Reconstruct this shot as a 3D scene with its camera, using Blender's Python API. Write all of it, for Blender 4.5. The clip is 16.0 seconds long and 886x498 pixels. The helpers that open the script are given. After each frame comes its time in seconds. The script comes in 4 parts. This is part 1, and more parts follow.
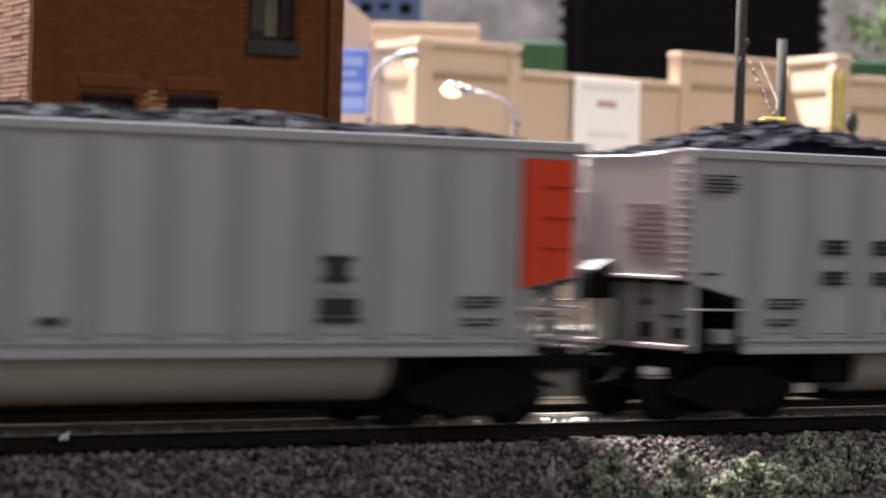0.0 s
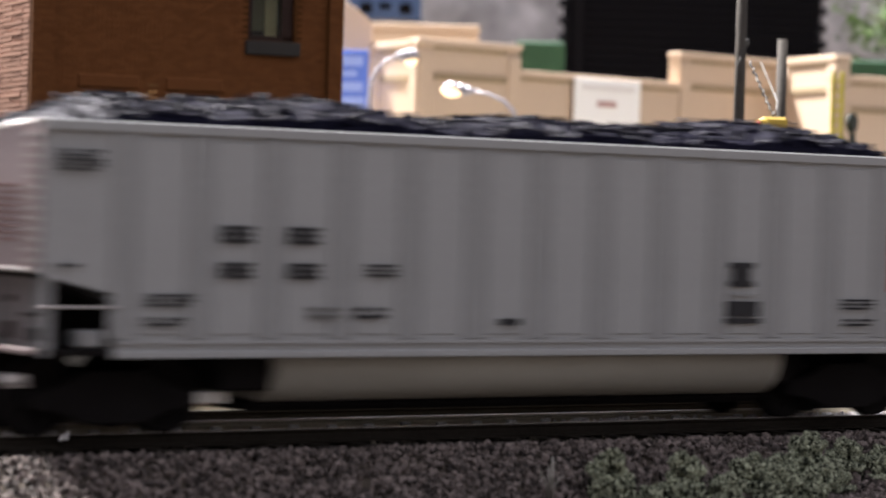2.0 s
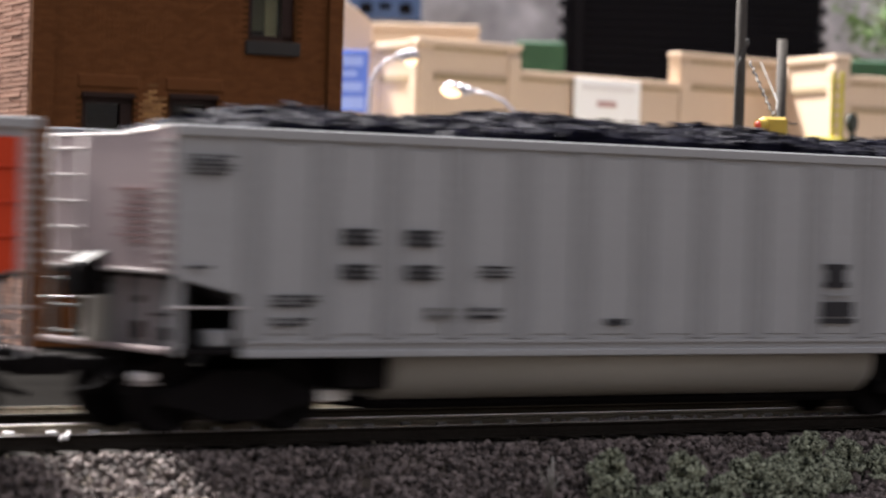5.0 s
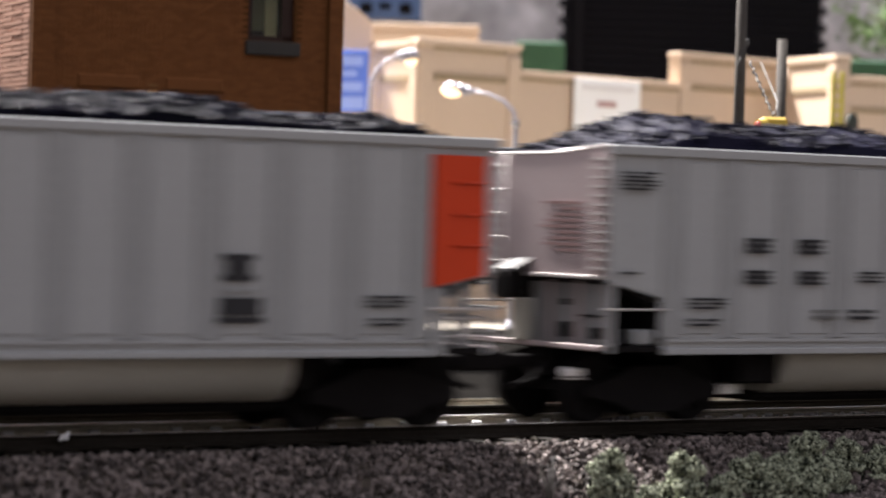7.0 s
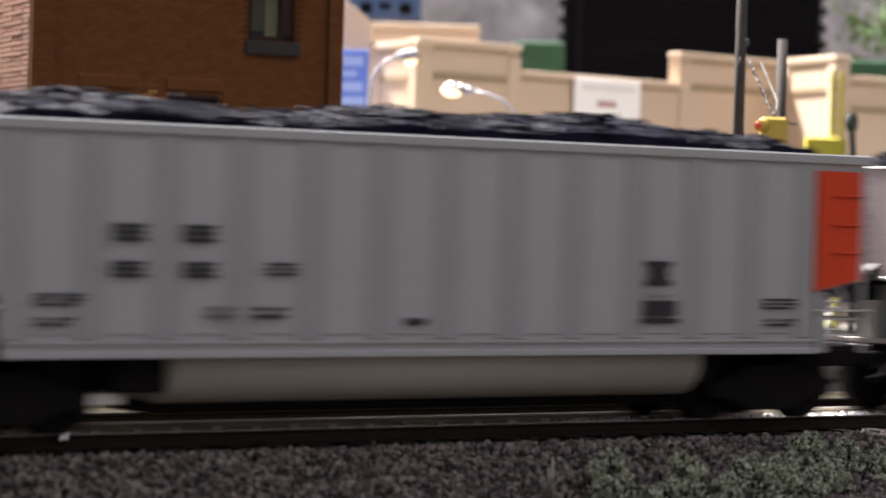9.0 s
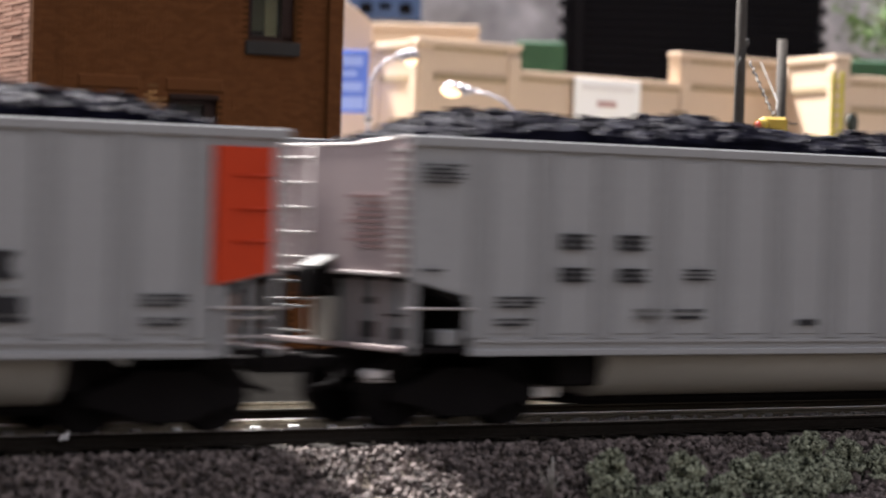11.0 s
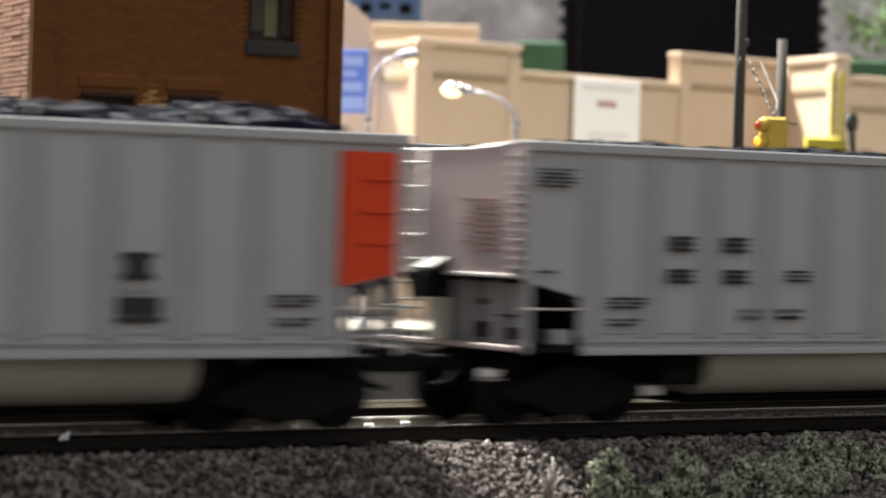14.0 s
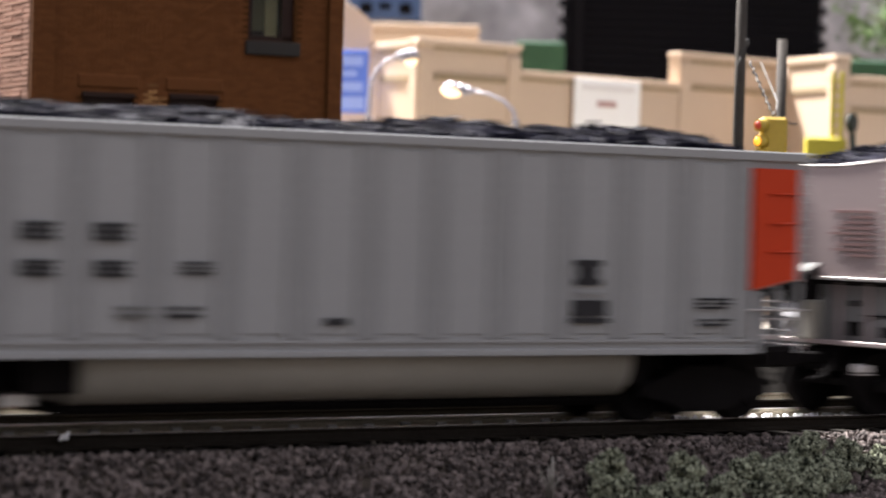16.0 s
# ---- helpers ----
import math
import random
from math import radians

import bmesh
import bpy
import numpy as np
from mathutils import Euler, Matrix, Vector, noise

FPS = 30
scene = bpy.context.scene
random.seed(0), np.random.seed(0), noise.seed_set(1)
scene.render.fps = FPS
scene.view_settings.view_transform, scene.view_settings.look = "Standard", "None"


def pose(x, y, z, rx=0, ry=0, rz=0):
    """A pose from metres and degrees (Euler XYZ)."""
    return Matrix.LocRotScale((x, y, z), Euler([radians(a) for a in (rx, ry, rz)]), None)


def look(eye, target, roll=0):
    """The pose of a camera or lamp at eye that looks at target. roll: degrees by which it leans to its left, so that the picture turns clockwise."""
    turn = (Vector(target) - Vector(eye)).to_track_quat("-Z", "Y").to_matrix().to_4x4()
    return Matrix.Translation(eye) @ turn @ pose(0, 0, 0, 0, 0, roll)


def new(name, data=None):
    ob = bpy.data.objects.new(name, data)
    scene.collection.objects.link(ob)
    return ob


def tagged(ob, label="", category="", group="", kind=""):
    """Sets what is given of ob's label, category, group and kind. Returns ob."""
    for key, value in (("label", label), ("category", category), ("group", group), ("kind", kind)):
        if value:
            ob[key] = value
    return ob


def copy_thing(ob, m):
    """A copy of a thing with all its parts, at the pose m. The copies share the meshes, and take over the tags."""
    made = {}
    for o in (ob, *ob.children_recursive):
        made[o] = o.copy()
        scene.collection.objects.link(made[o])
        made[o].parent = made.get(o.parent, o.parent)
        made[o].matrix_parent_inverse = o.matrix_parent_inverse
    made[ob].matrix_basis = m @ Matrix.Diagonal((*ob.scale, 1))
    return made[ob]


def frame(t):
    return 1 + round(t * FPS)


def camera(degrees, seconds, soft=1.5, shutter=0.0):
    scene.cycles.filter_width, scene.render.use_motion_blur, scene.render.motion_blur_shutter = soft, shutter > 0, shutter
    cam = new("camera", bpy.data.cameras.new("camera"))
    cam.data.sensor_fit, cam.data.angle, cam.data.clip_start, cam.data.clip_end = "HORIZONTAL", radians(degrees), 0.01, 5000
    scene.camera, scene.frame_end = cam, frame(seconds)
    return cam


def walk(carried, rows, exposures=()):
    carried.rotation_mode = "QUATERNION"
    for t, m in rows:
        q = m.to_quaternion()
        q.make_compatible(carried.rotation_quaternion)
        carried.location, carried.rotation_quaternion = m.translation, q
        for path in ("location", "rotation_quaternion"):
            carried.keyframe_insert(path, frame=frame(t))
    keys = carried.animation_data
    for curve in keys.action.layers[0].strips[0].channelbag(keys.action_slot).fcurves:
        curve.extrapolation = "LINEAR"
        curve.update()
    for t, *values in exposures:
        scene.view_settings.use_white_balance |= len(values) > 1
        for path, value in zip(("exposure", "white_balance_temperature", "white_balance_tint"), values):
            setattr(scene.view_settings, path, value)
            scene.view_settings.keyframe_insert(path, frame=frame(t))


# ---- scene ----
cam = camera(18.206, 16.0, soft=1.6, shutter=0.72)
cam.data.dof.use_dof = True
cam.data.dof.focus_distance = 0.49
cam.data.dof.aperture_fstop = 45
EYE = Vector((-0.11784, -0.33363, 0.03153))
YAW, PITCH, ROLL = radians(34.417), radians(-0.679), 1.567
AIM = EYE + Vector((math.sin(YAW) * math.cos(PITCH), math.cos(YAW) * math.cos(PITCH), math.sin(PITCH)))
walk(cam, [(0.0, look(EYE, AIM, ROLL)), (16.0, look(EYE, AIM, ROLL))],
     [(0.0, 0.0, 6500, 10), (12.9, 0.0, 6500, 10), (13.4, 0.03, 6650, 1), (14.2, 0.03, 6650, 2), (14.7, 0.0, 6500, 10), (16.0, 0.0, 6500, 10)])

# ---- light: dim room, ceiling fixture behind the layout, lit street lamps ----
world = bpy.data.worlds.new("room_light")
world.use_nodes = True
world.node_tree.nodes["Background"].inputs[0].default_value = (0.485, 0.475, 0.530, 1)
world.node_tree.nodes["Background"].inputs[1].default_value = 1.97
scene.world = world
key = new("ceiling_light", bpy.data.lights.new("ceiling_light", "AREA"))
key.data.shape, key.data.size, key.data.size_y = "RECTANGLE", 0.50, 0.36
key.data.energy, key.data.color = 1360, (1.0, 0.95, 0.92)
key.matrix_world = look((0.02, 2.40, 3.44), (0.14, 0.02, 0.0))


# ---- materials ----
def mat(name, base, rough=0.6, metal=0.0, vary=0.18, fine=2500.0, coarse=160.0, bump=0.15, spread=None, glow=None, island=False, spec=0.5):
    m = bpy.data.materials.new(name)
    m.use_nodes = True
    n, l = m.node_tree.nodes, m.node_tree.links
    b = n["Principled BSDF"]
    b.inputs["Roughness"].default_value, b.inputs["Metallic"].default_value = rough, metal
    b.inputs["Specular IOR Level"].default_value = spec
    if glow:
        b.inputs["Emission Color"].default_value = (*glow[0], 1)
        b.inputs["Emission Strength"].default_value = glow[1]
    co = n.new("ShaderNodeTexCoord")
    na, nb = n.new("ShaderNodeTexNoise"), n.new("ShaderNodeTexNoise")
    na.inputs["Scale"].default_value, nb.inputs["Scale"].default_value = fine, coarse
    na.inputs["Detail"].default_value, nb.inputs["Detail"].default_value = 4, 5
    l.new(co.outputs["Object"], na.inputs["Vector"])
    l.new(co.outputs["Object"], nb.inputs["Vector"])
    mix = n.new("ShaderNodeMath")
    mix.operation = "ADD"
    l.new(na.outputs["Fac"], mix.inputs[0])
    l.new(nb.outputs["Fac"], mix.inputs[1])
    last = mix.outputs[0]
    if island:
        geo = n.new("ShaderNodeNewGeometry")
        ad = n.new("ShaderNodeMath")
        ad.operation = "MULTIPLY_ADD"
        ad.inputs[1].default_value = 0.9
        info, both, part_of = n.new("ShaderNodeObjectInfo"), n.new("ShaderNodeMath"), n.new("ShaderNodeMath")
        both.operation, part_of.operation = "ADD", "FRACT"
        l.new(geo.outputs["Random Per Island"], both.inputs[0])
        l.new(info.outputs["Random"], both.inputs[1])
        l.new(both.outputs[0], part_of.inputs[0])
        l.new(part_of.outputs[0], ad.inputs[0])
        sub = n.new("ShaderNodeMath")
        sub.operation = "SUBTRACT"
        sub.inputs[1].default_value = 0.45
        l.new(mix.outputs[0], sub.inputs[0])
        l.new(sub.outputs[0], ad.inputs[2])
        last = ad.outputs[0]
    ramp = n.new("ShaderNodeValToRGB")
    dark = tuple(c * (1 - vary) for c in base)
    light = spread if spread else tuple(min(1, c * (1 + vary)) for c in base)
    ramp.color_ramp.elements[0].position, ramp.color_ramp.elements[0].color = 0.30, (*dark, 1)
    ramp.color_ramp.elements[1].position, ramp.color_ramp.elements[1].color = 0.75, (*light, 1)
    half = n.new("ShaderNodeMath")
    half.operation = "MULTIPLY"
    half.inputs[1].default_value = 0.5
    l.new(last, half.inputs[0])
    l.new(half.outputs[0], ramp.inputs["Fac"])
    l.new(ramp.outputs["Color"], b.inputs["Base Color"])
    if bump:
        bp = n.new("ShaderNodeBump")
        bp.inputs["Strength"].default_value, bp.inputs["Distance"].default_value = bump, 0.0004
        l.new(na.outputs["Fac"], bp.inputs["Height"])
        l.new(bp.outputs["Normal"], b.inputs["Normal"])
    return m


GREY = mat("grey_car_paint", (0.280, 0.288, 0.296), 0.42, 0.0, 0.07, 900, 60, 0.05)
POST = mat("dusty_grey_paint", (0.234, 0.240, 0.247), 0.55, 0.0, 0.10, 900, 60, 0.05)
LIGHT = mat("bare_aluminium_paint", (0.365, 0.300, 0.300), 0.45, 0.0, 0.08, 900, 60, 0.05)
ORANGE = mat("orange_paint", (0.47, 0.037, 0.006), 0.5, 0.0, 0.10, 900, 60, 0.05, spec=0.25)
BLACK = mat("black_plastic", (0.0085, 0.0075, 0.0078), 0.85, 0.0, 0.3, 1500, 200, 0.1, spec=0.06)
LETTER = mat("black_lettering", (0.026, 0.026, 0.029), 0.7, 0, 0.1, bump=0, spec=0.15)
ENDTEXT = mat("brown_lettering", (0.21, 0.125, 0.12), 0.6, 0, 0.1, bump=0)
STEEL = mat("bright_steel", (0.62, 0.60, 0.60), 0.22, 1.0, 0.1, 1500, 200, 0.05)
SILVER = mat("silver_paint", (0.50, 0.47, 0.46), 0.35, 0.25, 0.1, 1500, 200, 0.05)
BEIGE = mat("beige_grey_paint", (0.335, 0.322, 0.282), 0.5, 0.0, 0.08, 900, 60, 0.05)
# dark grey that puts shade into over-lit end parts; also faint print
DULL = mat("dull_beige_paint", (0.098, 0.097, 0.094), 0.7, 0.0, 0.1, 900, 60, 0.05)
COAL = mat("coal", (0.0013, 0.0013, 0.0030), 0.42, 0.0, 0.5, 1800, 400, 0.6, spread=(0.0066, 0.0064, 0.0150), island=True, spec=0.03)
COAL.node_tree.nodes["Principled BSDF"].inputs["Specular Tint"].default_value = (0.72, 0.72, 1.0, 1)
BALLAST = mat("ballast_stone", (0.044, 0.035, 0.032), 0.75, 0, 0.5, 2500, 300, 0.4, spread=(0.185, 0.152, 0.142), island=True, spec=0.2)
DARKSTONE = mat("dark_ballast_stone", (0.030, 0.026, 0.020), 0.8, 0, 0.5, 2500, 300, 0.4, spread=(0.090, 0.078, 0.060), island=True, spec=0.1)
BED = mat("ballast_bed", (0.10, 0.09, 0.085), 0.9, 0, 0.5, 1200, 300, 1.0)
TIE = mat("dark_tie", (0.012, 0.010, 0.008), 0.8, 0, 0.35, 1500, 250, 0.4, spec=0.1)
# rail colours carry light: near rail darkened as shaded, far rail lightened as lit
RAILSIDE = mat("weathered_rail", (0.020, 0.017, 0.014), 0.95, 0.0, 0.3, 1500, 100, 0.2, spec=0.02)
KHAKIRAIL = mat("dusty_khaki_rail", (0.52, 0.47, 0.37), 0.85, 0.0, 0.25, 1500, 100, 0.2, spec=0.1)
RAILTOP = mat("polished_rail_head", (0.60, 0.58, 0.57), 0.40, 1.0, 0.12, 2500, 120, 0.05)
WHITESTONE = mat("white_stone", (0.80, 0.79, 0.80), 0.4, 0, 0.1, 2500, 300, 0.3)
BUSHMAT = mat("foam_foliage", (0.045, 0.053, 0.038), 0.9, 0, 0.7, 3000, 500, 0.4, spread=(0.40, 0.43, 0.315), island=True, spec=0.1)
DRY = mat("dry_grass", (0.30, 0.285, 0.26), 0.7, 0, 0.2, bump=0)
BRICK = mat("brown_brick", (0.128, 0.049, 0.0165), 0.8, 0, 0.10, 1500, 38, 0.2, spread=(0.155, 0.060, 0.0205), island=True, spec=0.10)
WORN = mat("worn_yellowed_brick", (0.185, 0.085, 0.030), 0.75, 0, 0.2, 1500, 60, 0.2, spread=(0.36, 0.19, 0.075), island=True, spec=0.15)
MORTAR = mat("dark_mortar", (0.072, 0.028, 0.0075), 0.8, 0, 0.25, 1500, 70, 0.2, spec=0.1)
PINKBRICK = mat("salmon_brick", (0.28, 0.150, 0.102), 0.7, 0, 0.1, 1500, 100, 0.2, spread=(0.36, 0.198, 0.138), island=True)
REDJOINT = mat("red_joint", (0.15, 0.055, 0.033), 0.8, 0, 0.2)
WINFRAME = mat("dark_red_frame", (0.022, 0.009, 0.006), 0.5, 0, 0.2, spec=0.2)
SILLSTONE = mat("grey_sill", (0.032, 0.029, 0.026), 0.7, 0, 0.2, spec=0.2)
PANELIGHT = mat("cream_curtain", (0.50, 0.47, 0.33), 0.8, 0, 0.15)
SHADEMAT = mat("olive_blind", (0.155, 0.160, 0.105), 0.7, 0, 0.15)
TAN = mat("tan_wall_paint", (0.53, 0.41, 0.305), 0.75, 0, 0.06, 600, 30, 0.1)
TAN2 = mat("dull_olive_trim_paint", (0.29, 0.22, 0.135), 0.75, 0, 0.06, 600, 30, 0.1)
BACKTAN = mat("pale_tan_wall", (0.50, 0.40, 0.31), 0.8, 0, 0.08, 600, 30, 0.1)
BLUE = mat("blue_sign", (0.10, 0.19, 0.66), 0.5, 0, 0.05)
PALEBLUE = mat("pale_blue_print", (0.28, 0.38, 0.78), 0.5, 0, 0.05)
WHITE = mat("white_sign", (0.90, 0.90, 0.89), 0.5, 0, 0.03)
FAINT = mat("faint_print", (0.76, 0.74, 0.73), 0.6, 0, 0.05)
REDPRINT = mat("red_print", (0.42, 0.24, 0.22), 0.6, 0, 0.05)
CORRUG = mat("black_boards", (0.0085, 0.0080, 0.0098), 0.9, 0, 0.3, 300, 60, 0.1, spec=0.03)
DARKGREEN = mat("dark_green_enamel", (0.010, 0.020, 0.011), 0.6, 0, 0.15)
GREEN = mat("green_panel", (0.028, 0.075, 0.042), 0.7, 0, 0.15, 300, 60, 0.1, spec=0.2)
STONE = mat("grey_stone", (0.32, 0.31, 0.32), 0.85, 0, 0.55, 60, 14, 0.3, spread=(0.72, 0.69, 0.71))
NAVY = mat("blue_roof", (0.06, 0.11, 0.24), 0.7, 0, 0.25, 300, 60, 0.1)
POLE = mat("weathered_pole", (0.05, 0.044, 0.038), 0.8, 0, 0.3, 900, 200, 0.3, spec=0.2)
WIRE = mat("dark_wire", (0.03, 0.028, 0.026), 0.6, 0, 0.2)
CHAIN = mat("grey_chain", (0.07, 0.063, 0.056), 0.6, 0.0, 0.2)
YELLOW = mat("yellow_plastic", (0.40, 0.275, 0.028), 0.5, 0, 0.12, 900, 120, 0.1)
YELLOW2 = mat("lemon_yellow_paint", (0.50, 0.43, 0.035), 0.55, 0, 0.1, 900, 120, 0.1)
REDGLOW = mat("red_lens", (0.22, 0.03, 0.015), 0.3, 0, 0, bump=0, glow=((1.0, 0.12, 0.06), 0.22))
AMBERGLOW = mat("amber_lens", (0.6, 0.25, 0.02), 0.3, 0, 0, bump=0, glow=((1.0, 0.42, 0.04), 1.7))
BULB = mat("lit_bulb", (1, 0.8, 0.55), 0.3, 0, 0, bump=0, glow=((1.0, 0.70, 0.40), 2.0))
HEADLIGHT = mat("lit_headlight", (1, 0.95, 0.7), 0.3, 0, 0, bump=0, glow=((1.0, 0.93, 0.55), 1.6))
SILVERCAR = mat("silver_grey_car_paint", (0.30, 0.30, 0.315), 0.3, 0.2, 0.06)
CARGLASS = mat("dark_car_glass", (0.02, 0.02, 0.024), 0.12, 0, 0.05, bump=0)
TYRE = mat("black_tyre", (0.012, 0.012, 0.012), 0.85, 0, 0.2)
LAMPGREY = mat("lamp_metal", (0.48, 0.47, 0.53), 0.45, 0.1, 0.1)
SOIL = mat("layout_ground", (0.055, 0.045, 0.036), 0.95, 0, 0.35, 700, 40, 0.5, spec=0.1)
DARKSTRIP = mat("black_road", (0.008, 0.0075, 0.007), 0.95, 0, 0.3, 1500, 60, 0.3, spec=0.0)
CLIP = mat("bright_rail_clip", (0.95, 0.94, 0.95), 0.4, 0, 0.05, bump=0)
BOUNCETAN = mat("tan_concrete", (0.37, 0.33, 0.275), 0.85, 0, 0.12, 400, 30, 0.2)
LEAF = mat("tree_leaf", (0.08, 0.15, 0.05), 0.8, 0, 0.5, 300, 80, 0.2, spread=(0.24, 0.38, 0.14), island=True)
BARK = mat("bark", (0.09, 0.07, 0.05), 0.9, 0, 0.3, 900, 200, 0.4)
LIGHTBLOCK = mat("dim_room_wall", (0.27, 0.26, 0.265), 0.9, 0, 0.06, 20, 3, 0.05)
ROOMWALL = mat("pale_room_wall", (0.55, 0.56, 0.60), 0.9, 0, 0.06, 20, 3, 0.05)


# ---- mesh helpers ----
def box(bm, x0, x1, y0, y1, z0, z1, m=None):
    vs = [bm.verts.new((x, y, z)) for z in (z0, z1) for x, y in ((x0, y0), (x1, y0), (x1, y1), (x0, y1))]
    if m is not None:
        for v in vs:
            v.co = m @ v.co
    for f in ((3, 2, 1, 0), (4, 5, 6, 7), (0, 1, 5, 4), (1, 2, 6, 5), (2, 3, 7, 6), (3, 0, 4, 7)):
        bm.faces.new([vs[i] for i in f])


def prism(bm, outline, y0, y1, m=None):
    """An outline in x, z pushed through from y0 to y1."""
    a = [bm.verts.new((x, y0, z)) for x, z in outline]
    b = [bm.verts.new((x, y1, z)) for x, z in outline]
    if m is not None:
        for v in a + b:
            v.co = m @ v.co
    bm.faces.new(a)
    bm.faces.new(b[::-1])
    for i in range(len(a)):
        j = (i + 1) % len(a)
        bm.faces.new((a[j], a[i], b[i], b[j]))


def tube(bm, points, r, sides=8, r_end=None):
    pts = [Vector(q) for q in points]
    rings = []
    for i, q in enumerate(pts):
        d = (pts[min(i + 1, len(pts) - 1)] - pts[max(i - 1, 0)]).normalized()
        s = d.orthogonal().normalized() if i == 0 else (rings[-1][1] - d * rings[-1][1].dot(d)).normalized()
        w = d.cross(s)
        rr = r if r_end is None else r + (r_end - r) * i / (len(pts) - 1)
        ring = [bm.verts.new(q + rr * (math.cos(k * math.tau / sides) * s + math.sin(k * math.tau / sides) * w)) for k in range(sides)]
        rings.append((ring, s))
    for (a, _), (b, _) in zip(rings, rings[1:]):
        for k in range(sides):
            f = bm.faces.new((a[k], a[(k + 1) % sides], b[(k + 1) % sides], b[k]))
            f.smooth = True
    bm.faces.new(rings[0][0][::-1])
    bm.faces.new(rings[-1][0])


def bmnew():
    return bmesh.new()


def part(name, bm, material, parent=None, label="", bevel=0.0, at=None):
    if bevel:
        bmesh.ops.bevel(bm, geom=list(bm.edges), offset=bevel, segments=1, affect="EDGES", clamp_overlap=True)
    bmesh.ops.recalc_face_normals(bm, faces=bm.faces)
    me = bpy.data.meshes.new(name)
    bm.to_mesh(me)
    bm.free()
    me.materials.append(material)
    ob = new(name, me)
    if parent:
        ob.parent = parent
    if at is not None:
        ob.matrix_basis = at
    if label:
        ob["label"] = label
    return ob


def boxpart(name, dims, material, parent=None, label="", bevel=0.0, m=None):
    bm = bmnew()
    box(bm, *dims, m)
    return part(name, bm, material, parent, label, bevel)


def share(ob, parent, m, name=None):
    """Another piece on the same mesh."""
    o = new(name or ob.name.split(".")[0], ob.data)
    o.parent = parent
    o.matrix_basis = m
    return o


def thing(name, at, label, category, group="", kind=""):
    ob = new(name)
    ob.empty_display_size = 0.01
    ob.matrix_basis = at
    return tagged(ob, label, category, group, kind)


ICO_V = np.array([(-1, 1.618, 0), (1, 1.618, 0), (-1, -1.618, 0), (1, -1.618, 0), (0, -1, 1.618), (0, 1, 1.618), (0, -1, -1.618), (0, 1, -1.618),
                  (1.618, 0, -1), (1.618, 0, 1), (-1.618, 0, -1), (-1.618, 0, 1)]) / 1.902
ICO_F = np.array([int(c, 16) for c in "0b5051017" "07a0ab" "159" "5b4" "ba2" "a76" "718" "394" "342" "326" "368" "389" "495" "24b" "62a" "867" "981"]).reshape(-1, 3)


def grains(name, places, sizes, material, rng, squash=0.75, rough=0.28):
    """Many small faceted lumps in one mesh."""
    places, sizes = np.asarray(places, float), np.asarray(sizes, float)
    k = len(places)
    q = rng.normal(size=(k, 4))
    q /= np.linalg.norm(q, axis=1)[:, None]
    w, x, y, z = q.T
    rot = np.stack([1 - 2 * (y * y + z * z), 2 * (x * y - z * w), 2 * (x * z + y * w), 2 * (x * y + z * w), 1 - 2 * (x * x + z * z), 2 * (y * z - x * w),
                    2 * (x * z - y * w), 2 * (y * z + x * w), 1 - 2 * (x * x + y * y)], 1).reshape(k, 3, 3)
    v = ICO_V[None] * (1 + rough * rng.normal(size=(k, 12, 1))) * np.stack([np.ones(k), 0.65 + 0.4 * rng.random(k), squash * (0.7 + 0.5 * rng.random(k))], 1)[:, None]
    v = np.einsum("kij,knj->kni", rot, v) * sizes[:, None, None] + places[:, None]
    f = (ICO_F[None] + 12 * np.arange(k)[:, None, None]).reshape(-1, 3)
    me = bpy.data.meshes.new(name)
    me.from_pydata(v.reshape(-1, 3).tolist(), [], f.tolist())
    me.materials.append(material)
    return me


# ---- the layout's ground, room wall and unseen light-blocking walls ----
MID = 0.01865      # the track's middle line
RNG = np.random.default_rng(5)


def bed_height(y):
    return np.interp(y, [-0.30, -0.05, -0.022, -0.004, 0.075, 0.10, 0.14], [-0.016, -0.0125, -0.0095, -0.0026, -0.0026, -0.006, -0.006])


def build_ground():
    bm = bmnew()
    ys = [-6, -0.8, -0.30, -0.05, -0.035, -0.022, -0.016, -0.010, -0.004, 0.075, 0.10, 0.14, 0.5, 4.6]
    xs = [-4, -0.5] + [0.02 * i for i in range(-4, 20)] + [0.6, 1.2, 5]
    grid = [[bm.verts.new((x, y, float(bed_height(y)) - 0.0006)) for x in xs] for y in ys]
    for a, b in zip(grid, grid[1:]):
        for i in range(len(xs) - 1):
            bm.faces.new((a[i], a[i + 1], b[i + 1], b[i]))
    tagged(part("ground", bm, SOIL), "brown earth-covered model railway layout base", "ground", kind="structure")
    bm = bmnew()
    box(bm, -4, 5, 4.6, 4.7, -0.1, 4.0)
    tagged(part("wall_north", bm, ROOMWALL), "pale grey-blue painted room wall behind the layout", "wall", kind="structure")

    # added out of view to cut world light near the horizon
    for name, q in (("wall_south", (-4, 5, -6.1, -6.0, -0.1, 2.4)), ("wall_west", (-4.1, -4.0, -6.0, 4.6, -0.1, 2.4)), ("wall_east", (5.0, 5.1, -6.0, 4.6, -0.1, 2.4))):
        tagged(boxpart(name, q, LIGHTBLOCK), "unseen grey wall added to block low world light", "wall", kind="structure")


def build_bounce_slab():
    # added pale slab, mostly out of view, that reflects ceiling light onto the wall
    bm = bmnew()
    box(bm, 0.18, 1.3, 0.355, 0.60, -0.009, -0.0050)
    tagged(part("pavement", bm, BOUNCETAN, bevel=0.0004), "tan slab added to bounce light onto the tan wall", "pavement", kind="structure")


